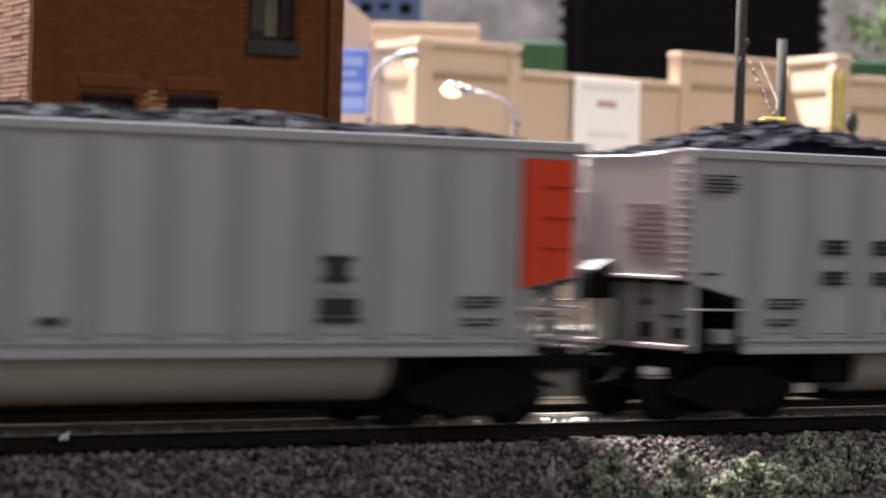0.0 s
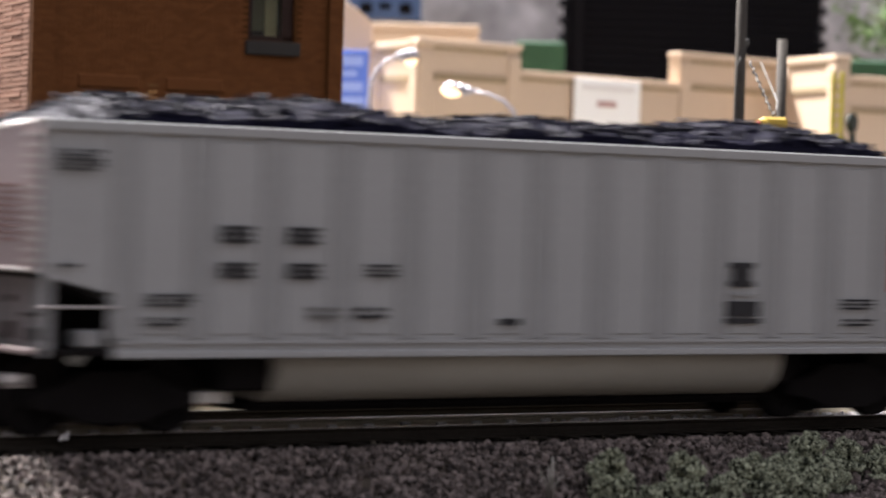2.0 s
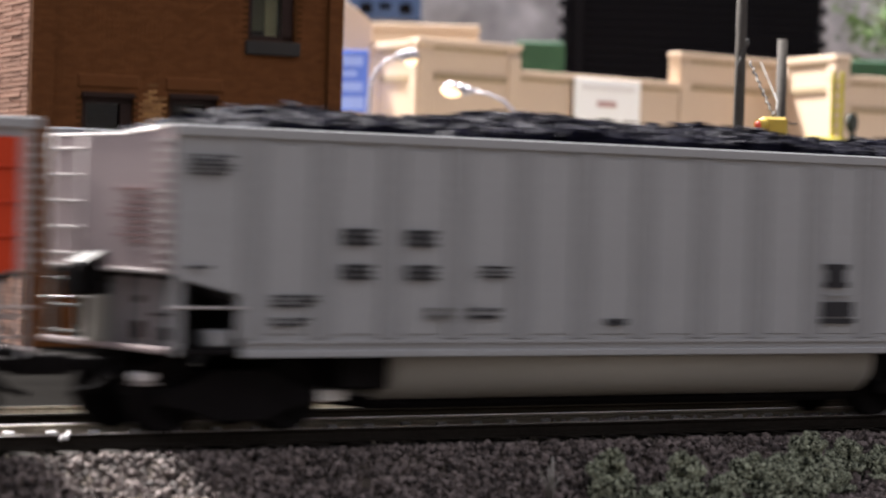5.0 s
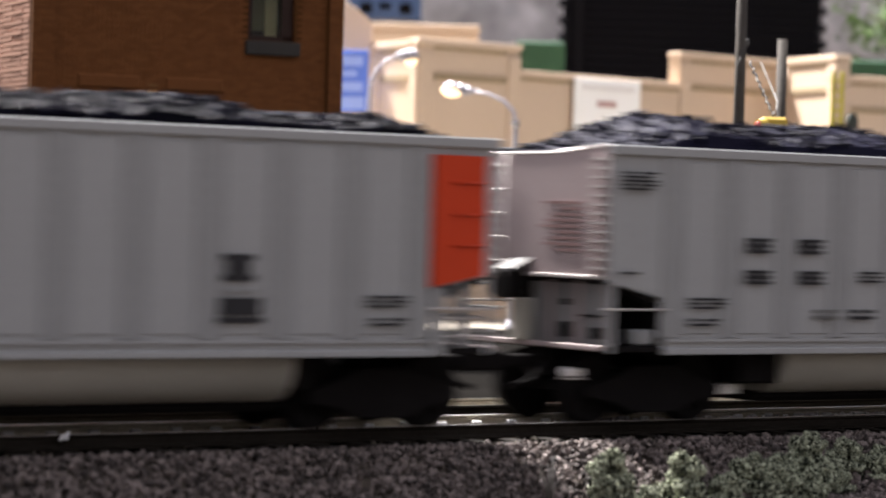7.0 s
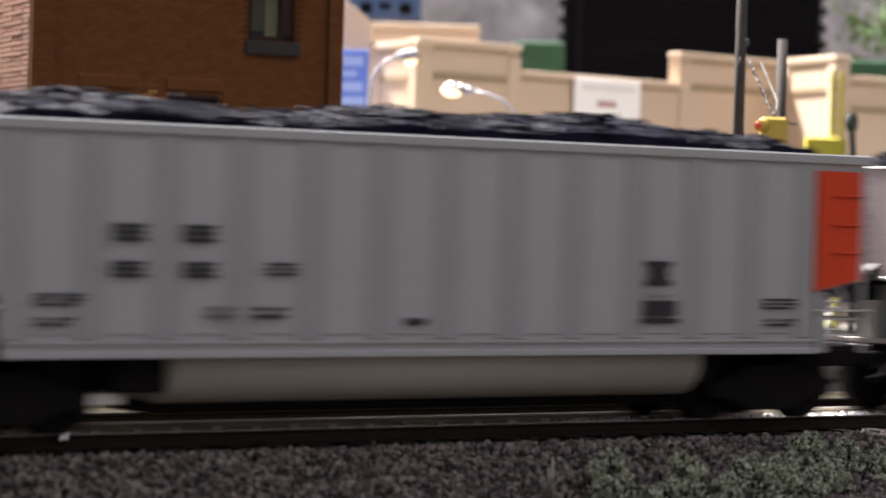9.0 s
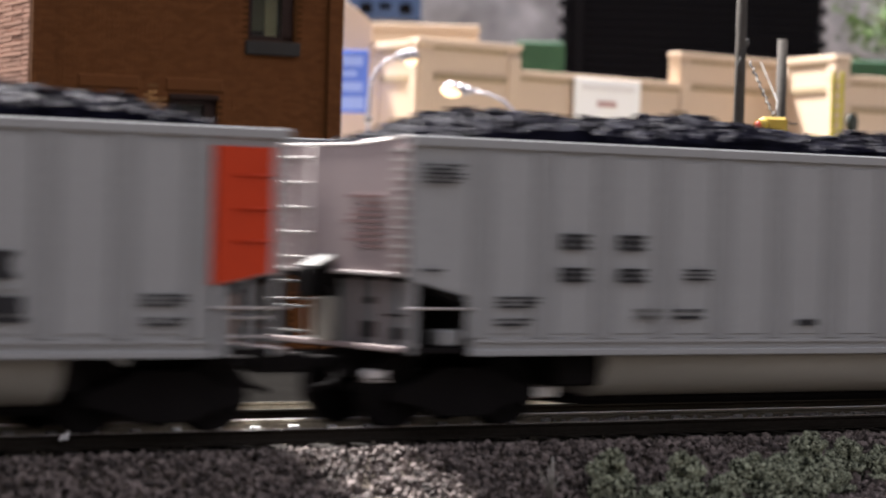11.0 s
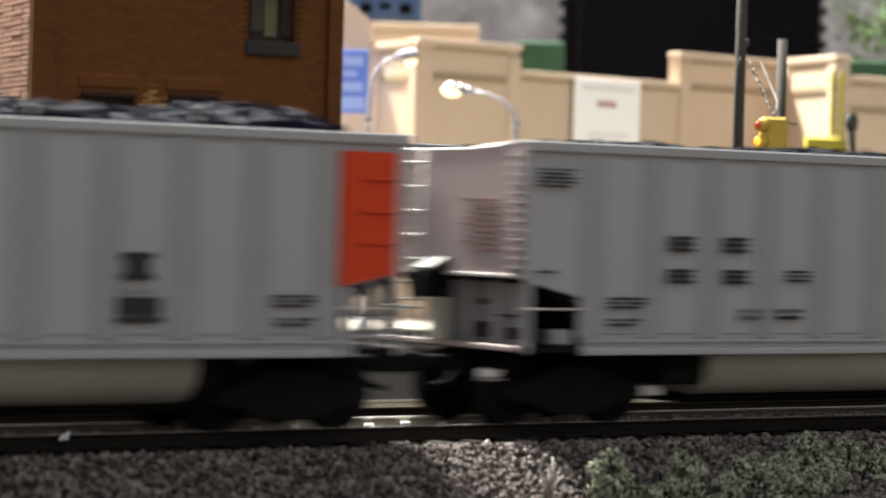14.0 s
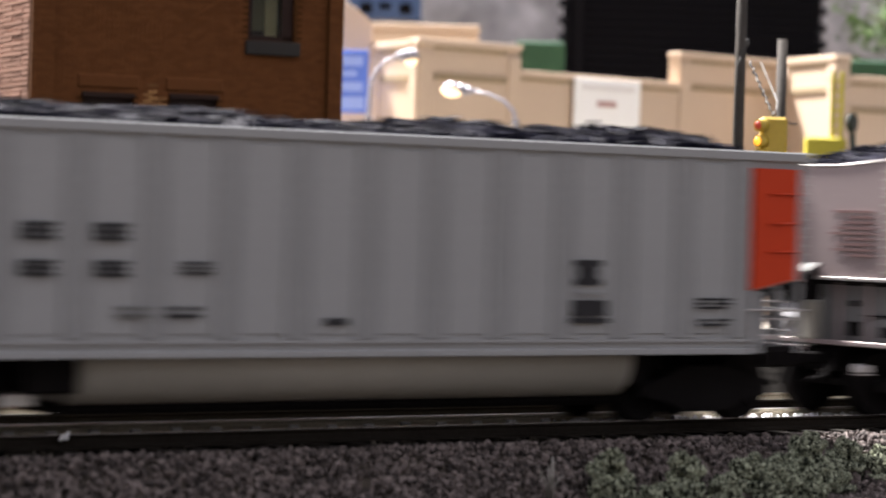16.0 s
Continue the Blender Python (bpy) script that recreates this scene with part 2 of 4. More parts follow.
def build_dark_strip():
    # added near-black strip that makes the ground behind the train look shaded
    bm = bmnew()
    for a, b in ((-2.6, 0.0), (0.0, 0.6), (0.6, 2.8)):
        box(bm, a, b, 0.076, 0.354, -0.010, -0.0024)
    bmesh.ops.remove_doubles(bm, verts=bm.verts, dist=1e-6)
    tagged(part("road", bm, DARKSTRIP), "black strip added for shade between the tracks and the buildings", "road", kind="structure")


def build_ballast():
    n = 36000
    x = RNG.uniform(-0.02, 0.30, n)
    y = RNG.uniform(-0.046, 0.002, n)
    keep = (x > 0.02 + (y + 0.03) * 0.3 - 0.02)
    x, y = x[keep], y[keep]
    z = bed_height(y) + RNG.uniform(-0.0006, 0.0005, len(x))
    s = RNG.uniform(0.00034, 0.00066, len(x))
    # between and behind the rails: stones coloured dark to stand in for shade
    m = 9000
    x2, y2 = RNG.uniform(0.0, 0.36, m), RNG.uniform(0.002, 0.085, m)
    z2 = bed_height(y2) + RNG.uniform(-0.0008, 0.0001, m)
    s2 = RNG.uniform(0.0004, 0.0007, m)
    dark = new("ballast", grains("ballast", np.stack([x2, y2, z2], 1), s2, DARKSTONE, RNG))
    tagged(dark, "ballast darkened for shade between and behind the rails", "ballast", kind="stuff")
    # white grains that put the light on the ballast here into its colour
    k = 900
    xs, ys = RNG.uniform(0.150, 0.300, k), RNG.uniform(0.0215, 0.0262, k)
    pale = new("pale_ballast", grains("pale_ballast", np.stack([xs, ys, -0.0016 + RNG.uniform(-0.0004, 0.0005, k)], 1), RNG.uniform(0.0003, 0.0007, k), WHITESTONE, RNG))
    tagged(pale, "stones coloured white as if lit along the inner rail", "ballast", kind="stuff")
    me = grains("ballast", np.stack([x, y, z], 1), s, BALLAST, RNG)
    tagged(new("ballast", me), "loose grey-pink crushed stone ballast along the track", "ballast", kind="stuff")


def rail_mesh(length):
    prof = [(-0.0011, -0.0021), (0.0011, -0.0021), (0.0011, -0.0018), (0.00025, -0.0015), (0.00025, -0.0006), (0.00055, -0.0004), (0.00055, -0.00005),
            (-0.00055, -0.00005), (-0.00055, -0.0004), (-0.00025, -0.0006), (-0.00025, -0.0015), (-0.0011, -0.0018)]
    bm = bmnew()
    prism(bm, prof, 0, length, pose(0, 0, 0, 0, 0, -90))
    return bm


def build_track(label, mid, drop, tie0, ties, near):
    t = thing("railway_track", pose(0, mid, drop), label, "railway track", kind="structure")
    for side in (-1, 1):
        # far rail takes the lit colour, near rail the shaded one
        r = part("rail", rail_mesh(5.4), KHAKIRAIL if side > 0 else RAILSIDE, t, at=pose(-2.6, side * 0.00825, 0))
        top = boxpart("rail_head", (-2.6, 2.8, -0.0005, 0.0005, -0.00005, 0.0), RAILTOP if near else TIE, r, "polished rail head" if near else "dull rail head")
        top.matrix_parent_inverse = r.matrix_basis.inverted()
        top.matrix_basis = pose(0, side * 0.00825, 0)
    bm = bmnew()
    box(bm, -0.00125, 0.00125, -0.0145, 0.0145, -0.0042, -0.0021)
    tie = part("tie", bm, TIE, t, bevel=0.0001, at=pose(tie0, 0, 0))
    for i in range(1, ties):
        share(tie, t, pose(tie0 + 0.0068 * i + random.uniform(-1, 1) * 0.0002, 0, 0, 0, 0, random.uniform(-1, 1) * 0.5))
    bm = bmnew()
    for x in [tie0 - 0.0068 * i for i in range(1, 380)] + [tie0 + 0.0068 * (ties + i) for i in range(0, 340)]:
        box(bm, x - 0.00125, x + 0.00125, -0.0145, 0.0145, -0.0042, -0.0021)
    far = part("distant_ties", bm, TIE, t)
    far["kind"] = "stuff"
    if near:
        # clips coloured near-white so that each shows as a glint
        bm = bmnew()
        box(bm, -0.0009, 0.0009, -0.0004, 0.0004, -0.0021, -0.0008)
        clip = part("rail_clip", bm, CLIP, t, "rail clip whitened for its glint at the rail foot", 0.0002, at=pose(tie0, 0.00825 - 0.0013, 0))
        for i in range(1, ties):
            share(clip, t, pose(tie0 + 0.0068 * i, 0.00825 - 0.0013, random.uniform(-1, 1) * 0.0001))


# ---- coal hopper car: u along the car from its rear end, y across, z above the rails ----
HALF, LONG, TOP, SILL = 0.01865, 0.165, 0.0432, 0.0112


def build_truck(parent, u, name):
    tr = boxpart(name, (-0.0035, 0.0035, -0.0105, 0.0105, 0.0050, 0.0080), BLACK, parent, "black sprung truck with two wheelsets", 0.0004)
    tr.matrix_basis = pose(u, 0, 0)
    for s in (-1, 1):
        bm = bmnew()
        y = s * 0.0122
        prism(bm, [(-0.0130, 0.0058), (-0.0130, 0.0040), (-0.0085, 0.0036), (-0.0045, 0.0016), (0.0045, 0.0016), (0.0085, 0.0036), (0.0130, 0.0040), (0.0130, 0.0058),
                   (0.0080, 0.0070), (0.0045, 0.0090), (-0.0045, 0.0090), (-0.0080, 0.0070)], y - 0.0008, y + 0.0008)
        part("side_frame", bm, BLACK, tr, bevel=0.0002)
        for k in (-1, 0, 1):
            bm = bmnew()
            tube(bm, [(k * 0.0016, y - s * 0.0006, 0.0022), (k * 0.0016, y - s * 0.0006, 0.0064)], 0.0007, 8)
            part("spring", bm, BLACK, tr)
    wheels = []
    for k in (-1, 1):
        bm = bmnew()
        tube(bm, [(0, -0.0098, 0), (0, 0.0098, 0)], 0.0009, 10)
        axle = part("wheelset", bm, BLACK, tr, at=pose(k * 0.0100, 0, 0.00525))
        for s in (-1, 1):
            bm = bmnew()
            tube(bm, [(0, s * 0.0069, 0), (0, s * 0.0073, 0)], 0.0058, 24)
            tube(bm, [(0, s * 0.0073, 0), (0, s * 0.0096, 0)], 0.00525, 24)
            for q in range(6):
                a = q * math.tau / 6
                tube(bm, [(0.0030 * math.cos(a), s * 0.0096, 0.0030 * math.sin(a)), (0.0030 * math.cos(a), s * 0.0099, 0.0030 * math.sin(a))], 0.0006, 6)
            part("wheel", bm, BLACK, axle)
        wheels.append(axle)
    return wheels


def letter_block(parent, u0, u1, z0, z1, strokes, material=LETTER, rows=1, name="lettering"):
    """Plain bars for writing that cannot be read."""
    bm = bmnew()
    y = -HALF - 0.00085
    for r in range(rows):
        h = (z1 - z0) / rows
        za, zb = z0 + r * h + (0.24 * h if rows > 1 else 0), z0 + (r + 1) * h - (0.24 * h if rows > 1 else 0)
        w = (u1 - u0) / strokes
        for i in range(strokes):
            if rows > 1 and (i * 7 + r * 3) % 9 == 8:
                continue
            box(bm, u0 + i * w + 0.10 * w, u0 + (i + 1) * w - 0.10 * w, y, y + 0.0003, za, zb)
    return part(name, bm, material, parent)


def mark_block(parent, u0, u1, z0, z1):
    """Three heavy unreadable marks, each of an upright and cross strokes."""
    bm = bmnew()
    y, w, h = -HALF - 0.00085, (u1 - u0) / 3, z1 - z0
    for i in range(3):
        a = u0 + i * w
        box(bm, a + 0.06 * w, a + 0.40 * w, y, y + 0.0003, z0, z1)
        for k, far in ((0.0, 0.94), (0.40, 0.80 + 0.1 * (i % 2)), (0.78, 0.94)):
            box(bm, a + 0.41 * w, a + far * w, y, y + 0.0003, z0 + k * h, z0 + (k + 0.22) * h)
    return part("lettering", bm, LETTER, parent)


def build_car():
    car = thing("hopper_car", pose(0, MID, 0), "grey model coal hopper car with orange end panel on rails", "railway car", "coal hopper cars of the train")
    shell = [(0.0, TOP - 0.0016), (0.0, 0.0222), (0.0110, 0.0197), (0.0110, SILL), (0.1545, SILL), (0.1545, 0.0208), (LONG, 0.0230), (LONG, TOP - 0.0016)]
    for s in (-1, 1):
        bm = bmnew()
        y = s * HALF
        prism(bm, shell, y - (0 if s < 0 else 0.0006), y + (0.0006 if s < 0 else 0))
        side = part("side_sheet", bm, GREY, car)
        bm = bmnew()
        box(bm, -0.0002, LONG + 0.0012, y - 0.0007, y + 0.0007, TOP - 0.0016, TOP)
        part("top_chord", bm, GREY, car, bevel=0.0002)
        # side sill in two steps
        bm = bmnew()
        box(bm, 0.0110, 0.1545, y - 0.0006, y + 0.0006, SILL - 0.0002, SILL + 0.0008)
        part("side_sill", bm, GREY, car, bevel=0.00012)
        bm = bmnew()
        box(bm, 0.0110, 0.1545, y - 0.0005, y + 0.0005, SILL + 0.0018, SILL + 0.0023)
        part("sill_rib", bm, GREY, car)
        bm = bmnew()
        prism(bm, [(-0.0021, 0.0), (-0.0016, 0.0004), (0.0016, 0.0004), (0.0021, 0.0)], 0.0137, TOP - 0.0017, pose(0, 0, 0, 90, 0, 0))
        post = part("side_post", bm, POST, side, "darker grey vertical side post", at=pose(0.0123, y, 0, 0, 0, 180 if s > 0 else 0))
        for i in range(1, 13):
            if 0.0123 + 0.01163 * i < 0.152:
                share(post, side, pose(0.0123 + 0.01163 * i, y, 0, 0, 0, 180 if s > 0 else 0))
        # flat plates between the posts
        bm = bmnew()
        box(bm, -0.00365, 0.00365, -0.00022, 0.00022, 0.0142, TOP - 0.0022)
        plate = part("side_plate", bm, GREY, side, bevel=0.00015, at=pose(0.0123 + 0.005815, y, 0))
        for i in range(1, 12):
            share(plate, side, pose(0.0123 + 0.005815 + 0.01163 * i, y, 0))
        # orange end panel and its ribs
        bm = bmnew()
        prism(bm, [(0.1540, 0.0405), (0.1540, 0.0211), (0.1634, 0.0230), (0.1634, 0.0405)], y - 0.0007, y + 0.0007)
        panel = part("end_panel", bm, ORANGE, car, "bright orange painted side panel")
        for z in (0.0365, 0.0318, 0.0273):
            bm = bmnew()
            tube(bm, [(0.1575, y + s * 0.0009, z), (0.1634, y + s * 0.0009, z)], 0.00022, 6)
            part("grab_iron", bm, ORANGE, panel)
    # the hopper's ends
    for at, flip in ((0.0, 1), (LONG, -1)):
        def q(u, flip=flip, at=at):
            return at + flip * u
        dip = [(-HALF + 0.0006, TOP - 0.0001), (-HALF * 0.2, TOP - 0.0013), (HALF - 0.0006, TOP - 0.0013), (HALF - 0.0006, 0.0228), (-HALF + 0.0006, 0.0228)]
        bm = bmnew()
        prism(bm, dip, 0, 0.0006, pose(q(0.0004), 0, 0, 0, 0, 90))
        es = part("end_sheet", bm, LIGHT, car, "pale aluminium end sheet")
        bm = bmnew()
        tube(bm, [(q(-0.0001), y, z) for y, z in dip[:3]], 0.0003, 6)
        part("end_rim", bm, SILVER, es, "bright top rim")
        bm = bmnew()
        box(bm, *sorted((q(-0.0006), q(0.0003))), -HALF + 0.0004, HALF - 0.0004, 0.0225, 0.0231)
        part("end_rib", bm, SILVER, es, "bright lower rib", 0.0001)
        bm = bmnew()
        prism(bm, sorted([(q(0.0005), 0.0228), (q(0.0005), 0.0222), (q(0.0230), 0.0130), (q(0.0235), 0.0135)], key=lambda p: (p[0] - q(0.01)) * 0 + [(q(0.0005), 0.0228), (q(0.0005), 0.0222), (q(0.0230), 0.0130), (q(0.0235), 0.0135)].index(p)), -HALF + 0.001, HALF - 0.001)
        part("slope_sheet", bm, BLACK, car, "sloping hopper end floor")
        bm = bmnew()
        box(bm, *sorted((q(0.0112), q(0.0118))), -HALF + 0.0007, HALF - 0.0007, SILL, 0.0190)
        part("bulkhead", bm, BLACK, car, "dark bulkhead behind the platform")
        bm = bmnew()
        box(bm, *sorted((q(-0.0010), q(0.0110))), -HALF, HALF, SILL + 0.0002, SILL + 0.0010)
        pf = part("end_platform", bm, BLACK, car, "black end platform", 0.0001)
        bm = bmnew()
        box(bm, *sorted((q(-0.0013), q(-0.0007))), -HALF, HALF, SILL + 0.0004, SILL + 0.0012)
        part("end_sill", bm, LIGHT, pf, "pale end sill edge", 0.0001)
        for s in (-1, 1):
            bm = bmnew()
            box(bm, *sorted((q(0.0002), q(0.0010))), s * HALF - 0.0004, s * HALF + 0.0004, SILL, 0.0224)
            # far post painted darker than the near one to imitate shade
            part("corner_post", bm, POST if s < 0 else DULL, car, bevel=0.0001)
            for z in (0.0180,):
                bm = bmnew()
                tube(bm, [(q(-0.0010), s * (HALF + 0.0006), z), (q(0.0112), s * (HALF + 0.0006), z)], 0.00018, 6)
                part("grab_iron", bm, SILVER, car, "thin bright grab iron")
        if flip > 0:
            low = boxpart("lower_end_panel", (q(0.0018), q(0.0022), -HALF + 0.0010, 0.0030, SILL + 0.001, 0.0221), POST, car, "grey lower end panel")
            for y0, y1, z0, z1 in ((-0.0075, -0.0045, 0.0132, 0.0156), (-0.0070, -0.0050, 0.0182, 0.0192), (-0.0155, -0.0125, 0.0132, 0.0150), (-0.0150, -0.0085, 0.0166, 0.0169)):
                boxpart("dark_fitting", (q(0.0014), q(0.0017), y0, y1, z0, z1), BLACK, low)
            for y in (-0.0176, -0.0100, -0.0028):
                boxpart("end_brace", (q(0.0006), q(0.0013), y - 0.0003, y + 0.0003, SILL + 0.001, 0.0224), LIGHT, car, "", 0.0001)
            for y in (0.004, 0.0105):
                # far braces darkened in colour, as if shaded
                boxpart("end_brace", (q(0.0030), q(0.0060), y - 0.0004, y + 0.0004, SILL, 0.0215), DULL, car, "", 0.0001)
            # pale valve box on the near corner of the platform
            boxpart("valve_box", (q(0.0066), q(0.0104), -HALF + 0.0012, -HALF + 0.0044, SILL + 0.0012, 0.0148), POST, car, "small grey valve box", 0.0003)
        else:
            # open framework under the orange panel
            for s in (-1, 1):
                boxpart("frame_post", (q(0.0056), q(0.0048), s * HALF - 0.0003, s * HALF + 0.0003, SILL + 0.001, 0.0219), POST, car, "", 0.0001)
                for z in (0.0140, 0.0166):
                    bm = bmnew()
                    tube(bm, [(q(0.0004), s * HALF, z), (q(0.0100), s * HALF, z)], 0.00016, 6)
                    part("grab_iron", bm, SILVER, car, "thin bright grab iron")
            for y in (-0.0150, -0.0110, -0.0070, -0.0030, 0.0010, 0.0055, 0.0100, 0.0145):
                boxpart("end_brace", (q(0.0016), q(0.0008), y - 0.0004, y + 0.0004, SILL + 0.001, 0.0224), POST, car, "", 0.0001)
            boxpart("end_rail", (q(0.0013), q(0.0009), -HALF + 0.001, HALF - 0.001, 0.0165, 0.0169), SILVER, car, "thin bright end rail")
        # ladders: one wide at the far corner, one close-stepped at the near corner
        bm = bmnew()
        for y in (0.0080, 0.0178):
            tube(bm, [(q(-0.0008), y, 0.0122), (q(-0.0008), y, TOP - 0.001)], 0.0002, 6)
        lad = part("ladder", bm, SILVER, car, "bright metal end ladder")
        for i in range(8):
            bm = bmnew()
            box(bm, *sorted((q(-0.0010), q(-0.0006))), 0.0078, 0.0182, 0.0133 + 0.0038 * i - 0.00022, 0.0133 + 0.0038 * i + 0.00022)
            # lowest rungs get the dark grey in place of shade
            part("rung", bm, SILVER if i > 2 else DULL, lad, bevel=0.0001)
        bm = bmnew()
        for y in (-0.0184, -0.0152):
            tube(bm, [(q(-0.0004), y, 0.0225), (q(-0.0004), y, TOP - 0.002)], 0.00011, 5)
        lad = part("ladder", bm, LIGHT, car)
        for i in range(13):
            boxpart("rung", (*sorted((q(-0.0009), q(-0.0004))), -0.0188, -0.0148, 0.0240 + 0.0014 * i, 0.02432 + 0.0014 * i), SILVER, lad)
        # writing on the end sheet
        bm = bmnew()
        for i in range(9):
            w = 0.0062 + 0.0042 * ((i * 5) % 7) / 6
            box(bm, *sorted((q(-0.00045), q(-0.00025))), -0.0120, -0.0120 + w, 0.0266 + 0.00092 * i, 0.02705 + 0.00092 * i)
        if flip > 0:
            part("end_lettering", bm, ENDTEXT, es, "small brown lines of writing")
        else:
            bm.free()
        # coupler
        bm = bmnew()
        box(bm, *sorted((q(0.004), q(-0.0075))), -0.0011, 0.0011, 0.0083, 0.0102)
        box(bm, *sorted((q(-0.0065), q(-0.0112))), -0.0020, 0.0012, 0.0078, 0.0107)
        part("coupler", bm, BLACK, car, "black knuckle coupler", 0.0003)
        bm = bmnew()
        tube(bm, [(q(-0.001), -0.0045, 0.0090), (q(-0.004), -0.0045, 0.0062), (q(-0.0075), -0.0035, 0.0052)], 0.0005, 6)
        part("air_hose", bm, BLACK, car)
        bm = bmnew()
        box(bm, *sorted((q(0.012), q(0.0))), -0.0035, 0.0035, 0.0070, SILL)
        part("draft_sill", bm, BLACK, car, bevel=0.0003)
    # brake gear on the rear platform
    bm = bmnew()
    prism(bm, [(-0.0005, 0.0250), (-0.0035, 0.0235), (-0.0035, 0.0190), (-0.0005, 0.0190)], 0.0015, 0.0050)
    gear = part("brake_housing", bm, BLACK, car, "black hand brake housing", 0.0003)
    bm = bmnew()
    prism(bm, [(-0.0003, 0.0254), (-0.0040, 0.0236), (-0.0040, 0.0231), (-0.0003, 0.0249)], 0.0010, 0.0055)
    # white cover painted dark grey to hold down the ceiling light on it
    part("housing_cover", bm, DULL, gear, "white sloping cover")
    bm = bmnew()
    tube(bm, [(-0.0044, 0.0032, 0.0208), (-0.0048, 0.0032, 0.0208)], 0.0024, 16)
    part("brake_wheel", bm, BLACK, gear)
    boxpart("brake_column", (-0.0020, 0.0004, 0.0008, 0.0040, SILL + 0.001, 0.0190), BEIGE, car, "beige upright brake column", 0.0003)
    bm = bmnew()
    tube(bm, [(0.0020, -0.0010, 0.0072), (0.0070, -0.0010, 0.0072)], 0.0016, 14)
    part("brake_cylinder", bm, SILVER, car, "shiny silver brake cylinder", at=pose(0.001, -0.007, -0.0003))
    boxpart("reservoir", (-0.0006, 0.0028, -0.0098, -0.0076, 0.0070, 0.0086), WHITESTONE, car, "small white air reservoir", 0.0004)
    # glint under the reservoir, made as a silver strip
    boxpart("reservoir_band", (-0.0005, 0.0027, -0.0100, -0.0074, 0.0067, 0.0070), SILVER, car, "silver strip standing in for a glint")
    boxpart("axle_tag", (0.0288, 0.0340, -0.0100, -0.0070, 0.0041, 0.0056), WHITE, car, "white tag behind the rear truck")
    boxpart("tag_edge", (0.0288, 0.0340, -0.0062, -0.0048, 0.0036, 0.0043), REDPRINT, car, "dark red tag edge")
    for s in (-1, 1):
        boxpart("front_post", (0.1549, 0.1568, s * HALF - 0.0004, s * HALF + 0.0004, SILL, 0.0210), POST, car)
    # tub between the trucks
    bm = bmnew()
    sect = [(-0.0164, SILL), (-0.0164, 0.0104)] + [(-0.0102 - 0.0062 * math.cos(math.radians(g)), 0.0104 - 0.0062 * math.sin(math.radians(g))) for g in range(9, 91, 9)] + [(0, 0.0041)]
    sect = sect + [(-a, b) for a, b in sect[-2::-1]]
    prism(bm, [(a, b) for a, b in sect], 0.0385, 0.1330, pose(0, 0, 0, 0, 0, -90))
    tub = part("tub", bm, BEIGE, car, "beige rounded tub under the sills")
    for f in tub.data.polygons:
        f.use_smooth = len(f.vertices) == 4
    # black bar added to imitate the shade on the tub's underside
    boxpart("centre_sill", (0.0365, 0.1345, -0.0108, 0.0108, 0.0028, 0.0045), BLACK, car, "black bar for the shaded belly of the tub", 0.0008)
    for a, b in ((0.0305, 0.0388), (0.1328, 0.1370)):
        boxpart("tub_end", (a, b, -0.0145, 0.0145, 0.0060, SILL), BLACK, car, "dark tub end box", 0.0004)
    # lettering
    mark_block(car, 0.0270, 0.0323, 0.0270, 0.0294)
    mark_block(car, 0.0379, 0.0432, 0.0270, 0.0294)
    mark_block(car, 0.0270, 0.0323, 0.0221, 0.0243)
    mark_block(car, 0.0381, 0.0434, 0.0221, 0.0243)
    letter_block(car, 0.0018, 0.0088, 0.0362, 0.0393, 6, LETTER, 5)
    letter_block(car, 0.0512, 0.0562, 0.0224, 0.0245, 5, LETTER, 3)
    letter_block(car, 0.0155, 0.0230, 0.0180, 0.0200, 6, LETTER, 3)
    letter_block(car, 0.0155, 0.0218, 0.0153, 0.0168, 6, LETTER, 2)
    letter_block(car, 0.0416, 0.0466, 0.0163, 0.0184, 5, DULL, 2)
    letter_block(car, 0.0492, 0.0547, 0.0163, 0.0184, 5, LETTER, 2)
    letter_block(car, 0.0746, 0.0787, 0.0156, 0.0166, 2)
    letter_block(car, 0.1430, 0.1500, 0.0180, 0.0200, 6, LETTER, 3)
    letter_block(car, 0.1435, 0.1500, 0.0153, 0.0168, 6, LETTER, 2)
    letter_block(car, 0.0015, 0.0058, 0.0234, 0.0238, 1)
    bm = bmnew()
    box(bm, 0.1198, 0.1234, -HALF - 0.0008, -HALF - 0.0005, 0.0217, 0.0255)
    box(bm, 0.1191, 0.11975, -HALF - 0.0008, -HALF - 0.0005, 0.0217, 0.0226)
    box(bm, 0.1191, 0.11975, -HALF - 0.0008, -HALF - 0.0005, 0.0246, 0.0255)
    box(bm, 0.12345, 0.1241, -HALF - 0.0008, -HALF - 0.0005, 0.0217, 0.0226)
    box(bm, 0.12345, 0.1241, -HALF - 0.0008, -HALF - 0.0005, 0.0246, 0.0255)
    part("stencil", bm, LETTER, car, "black stencilled mark")
    bm = bmnew()
    box(bm, 0.1184, 0.1256, -HALF - 0.0008, -HALF - 0.0005, 0.0159, 0.0167)
    box(bm, 0.1187, 0.1252, -HALF - 0.0008, -HALF - 0.0005, 0.0170, 0.0194)
    part("stencil", bm, LETTER, car, "black stencilled panel")
    boxpart("stencil_bar", (0.1190, 0.1250, -HALF - 0.0008, -HALF - 0.0005, 0.0203, 0.0206), POST, car)
    wheels = build_truck(car, 0.0145, "truck") + build_truck(car, 0.1505, "truck")
    return car


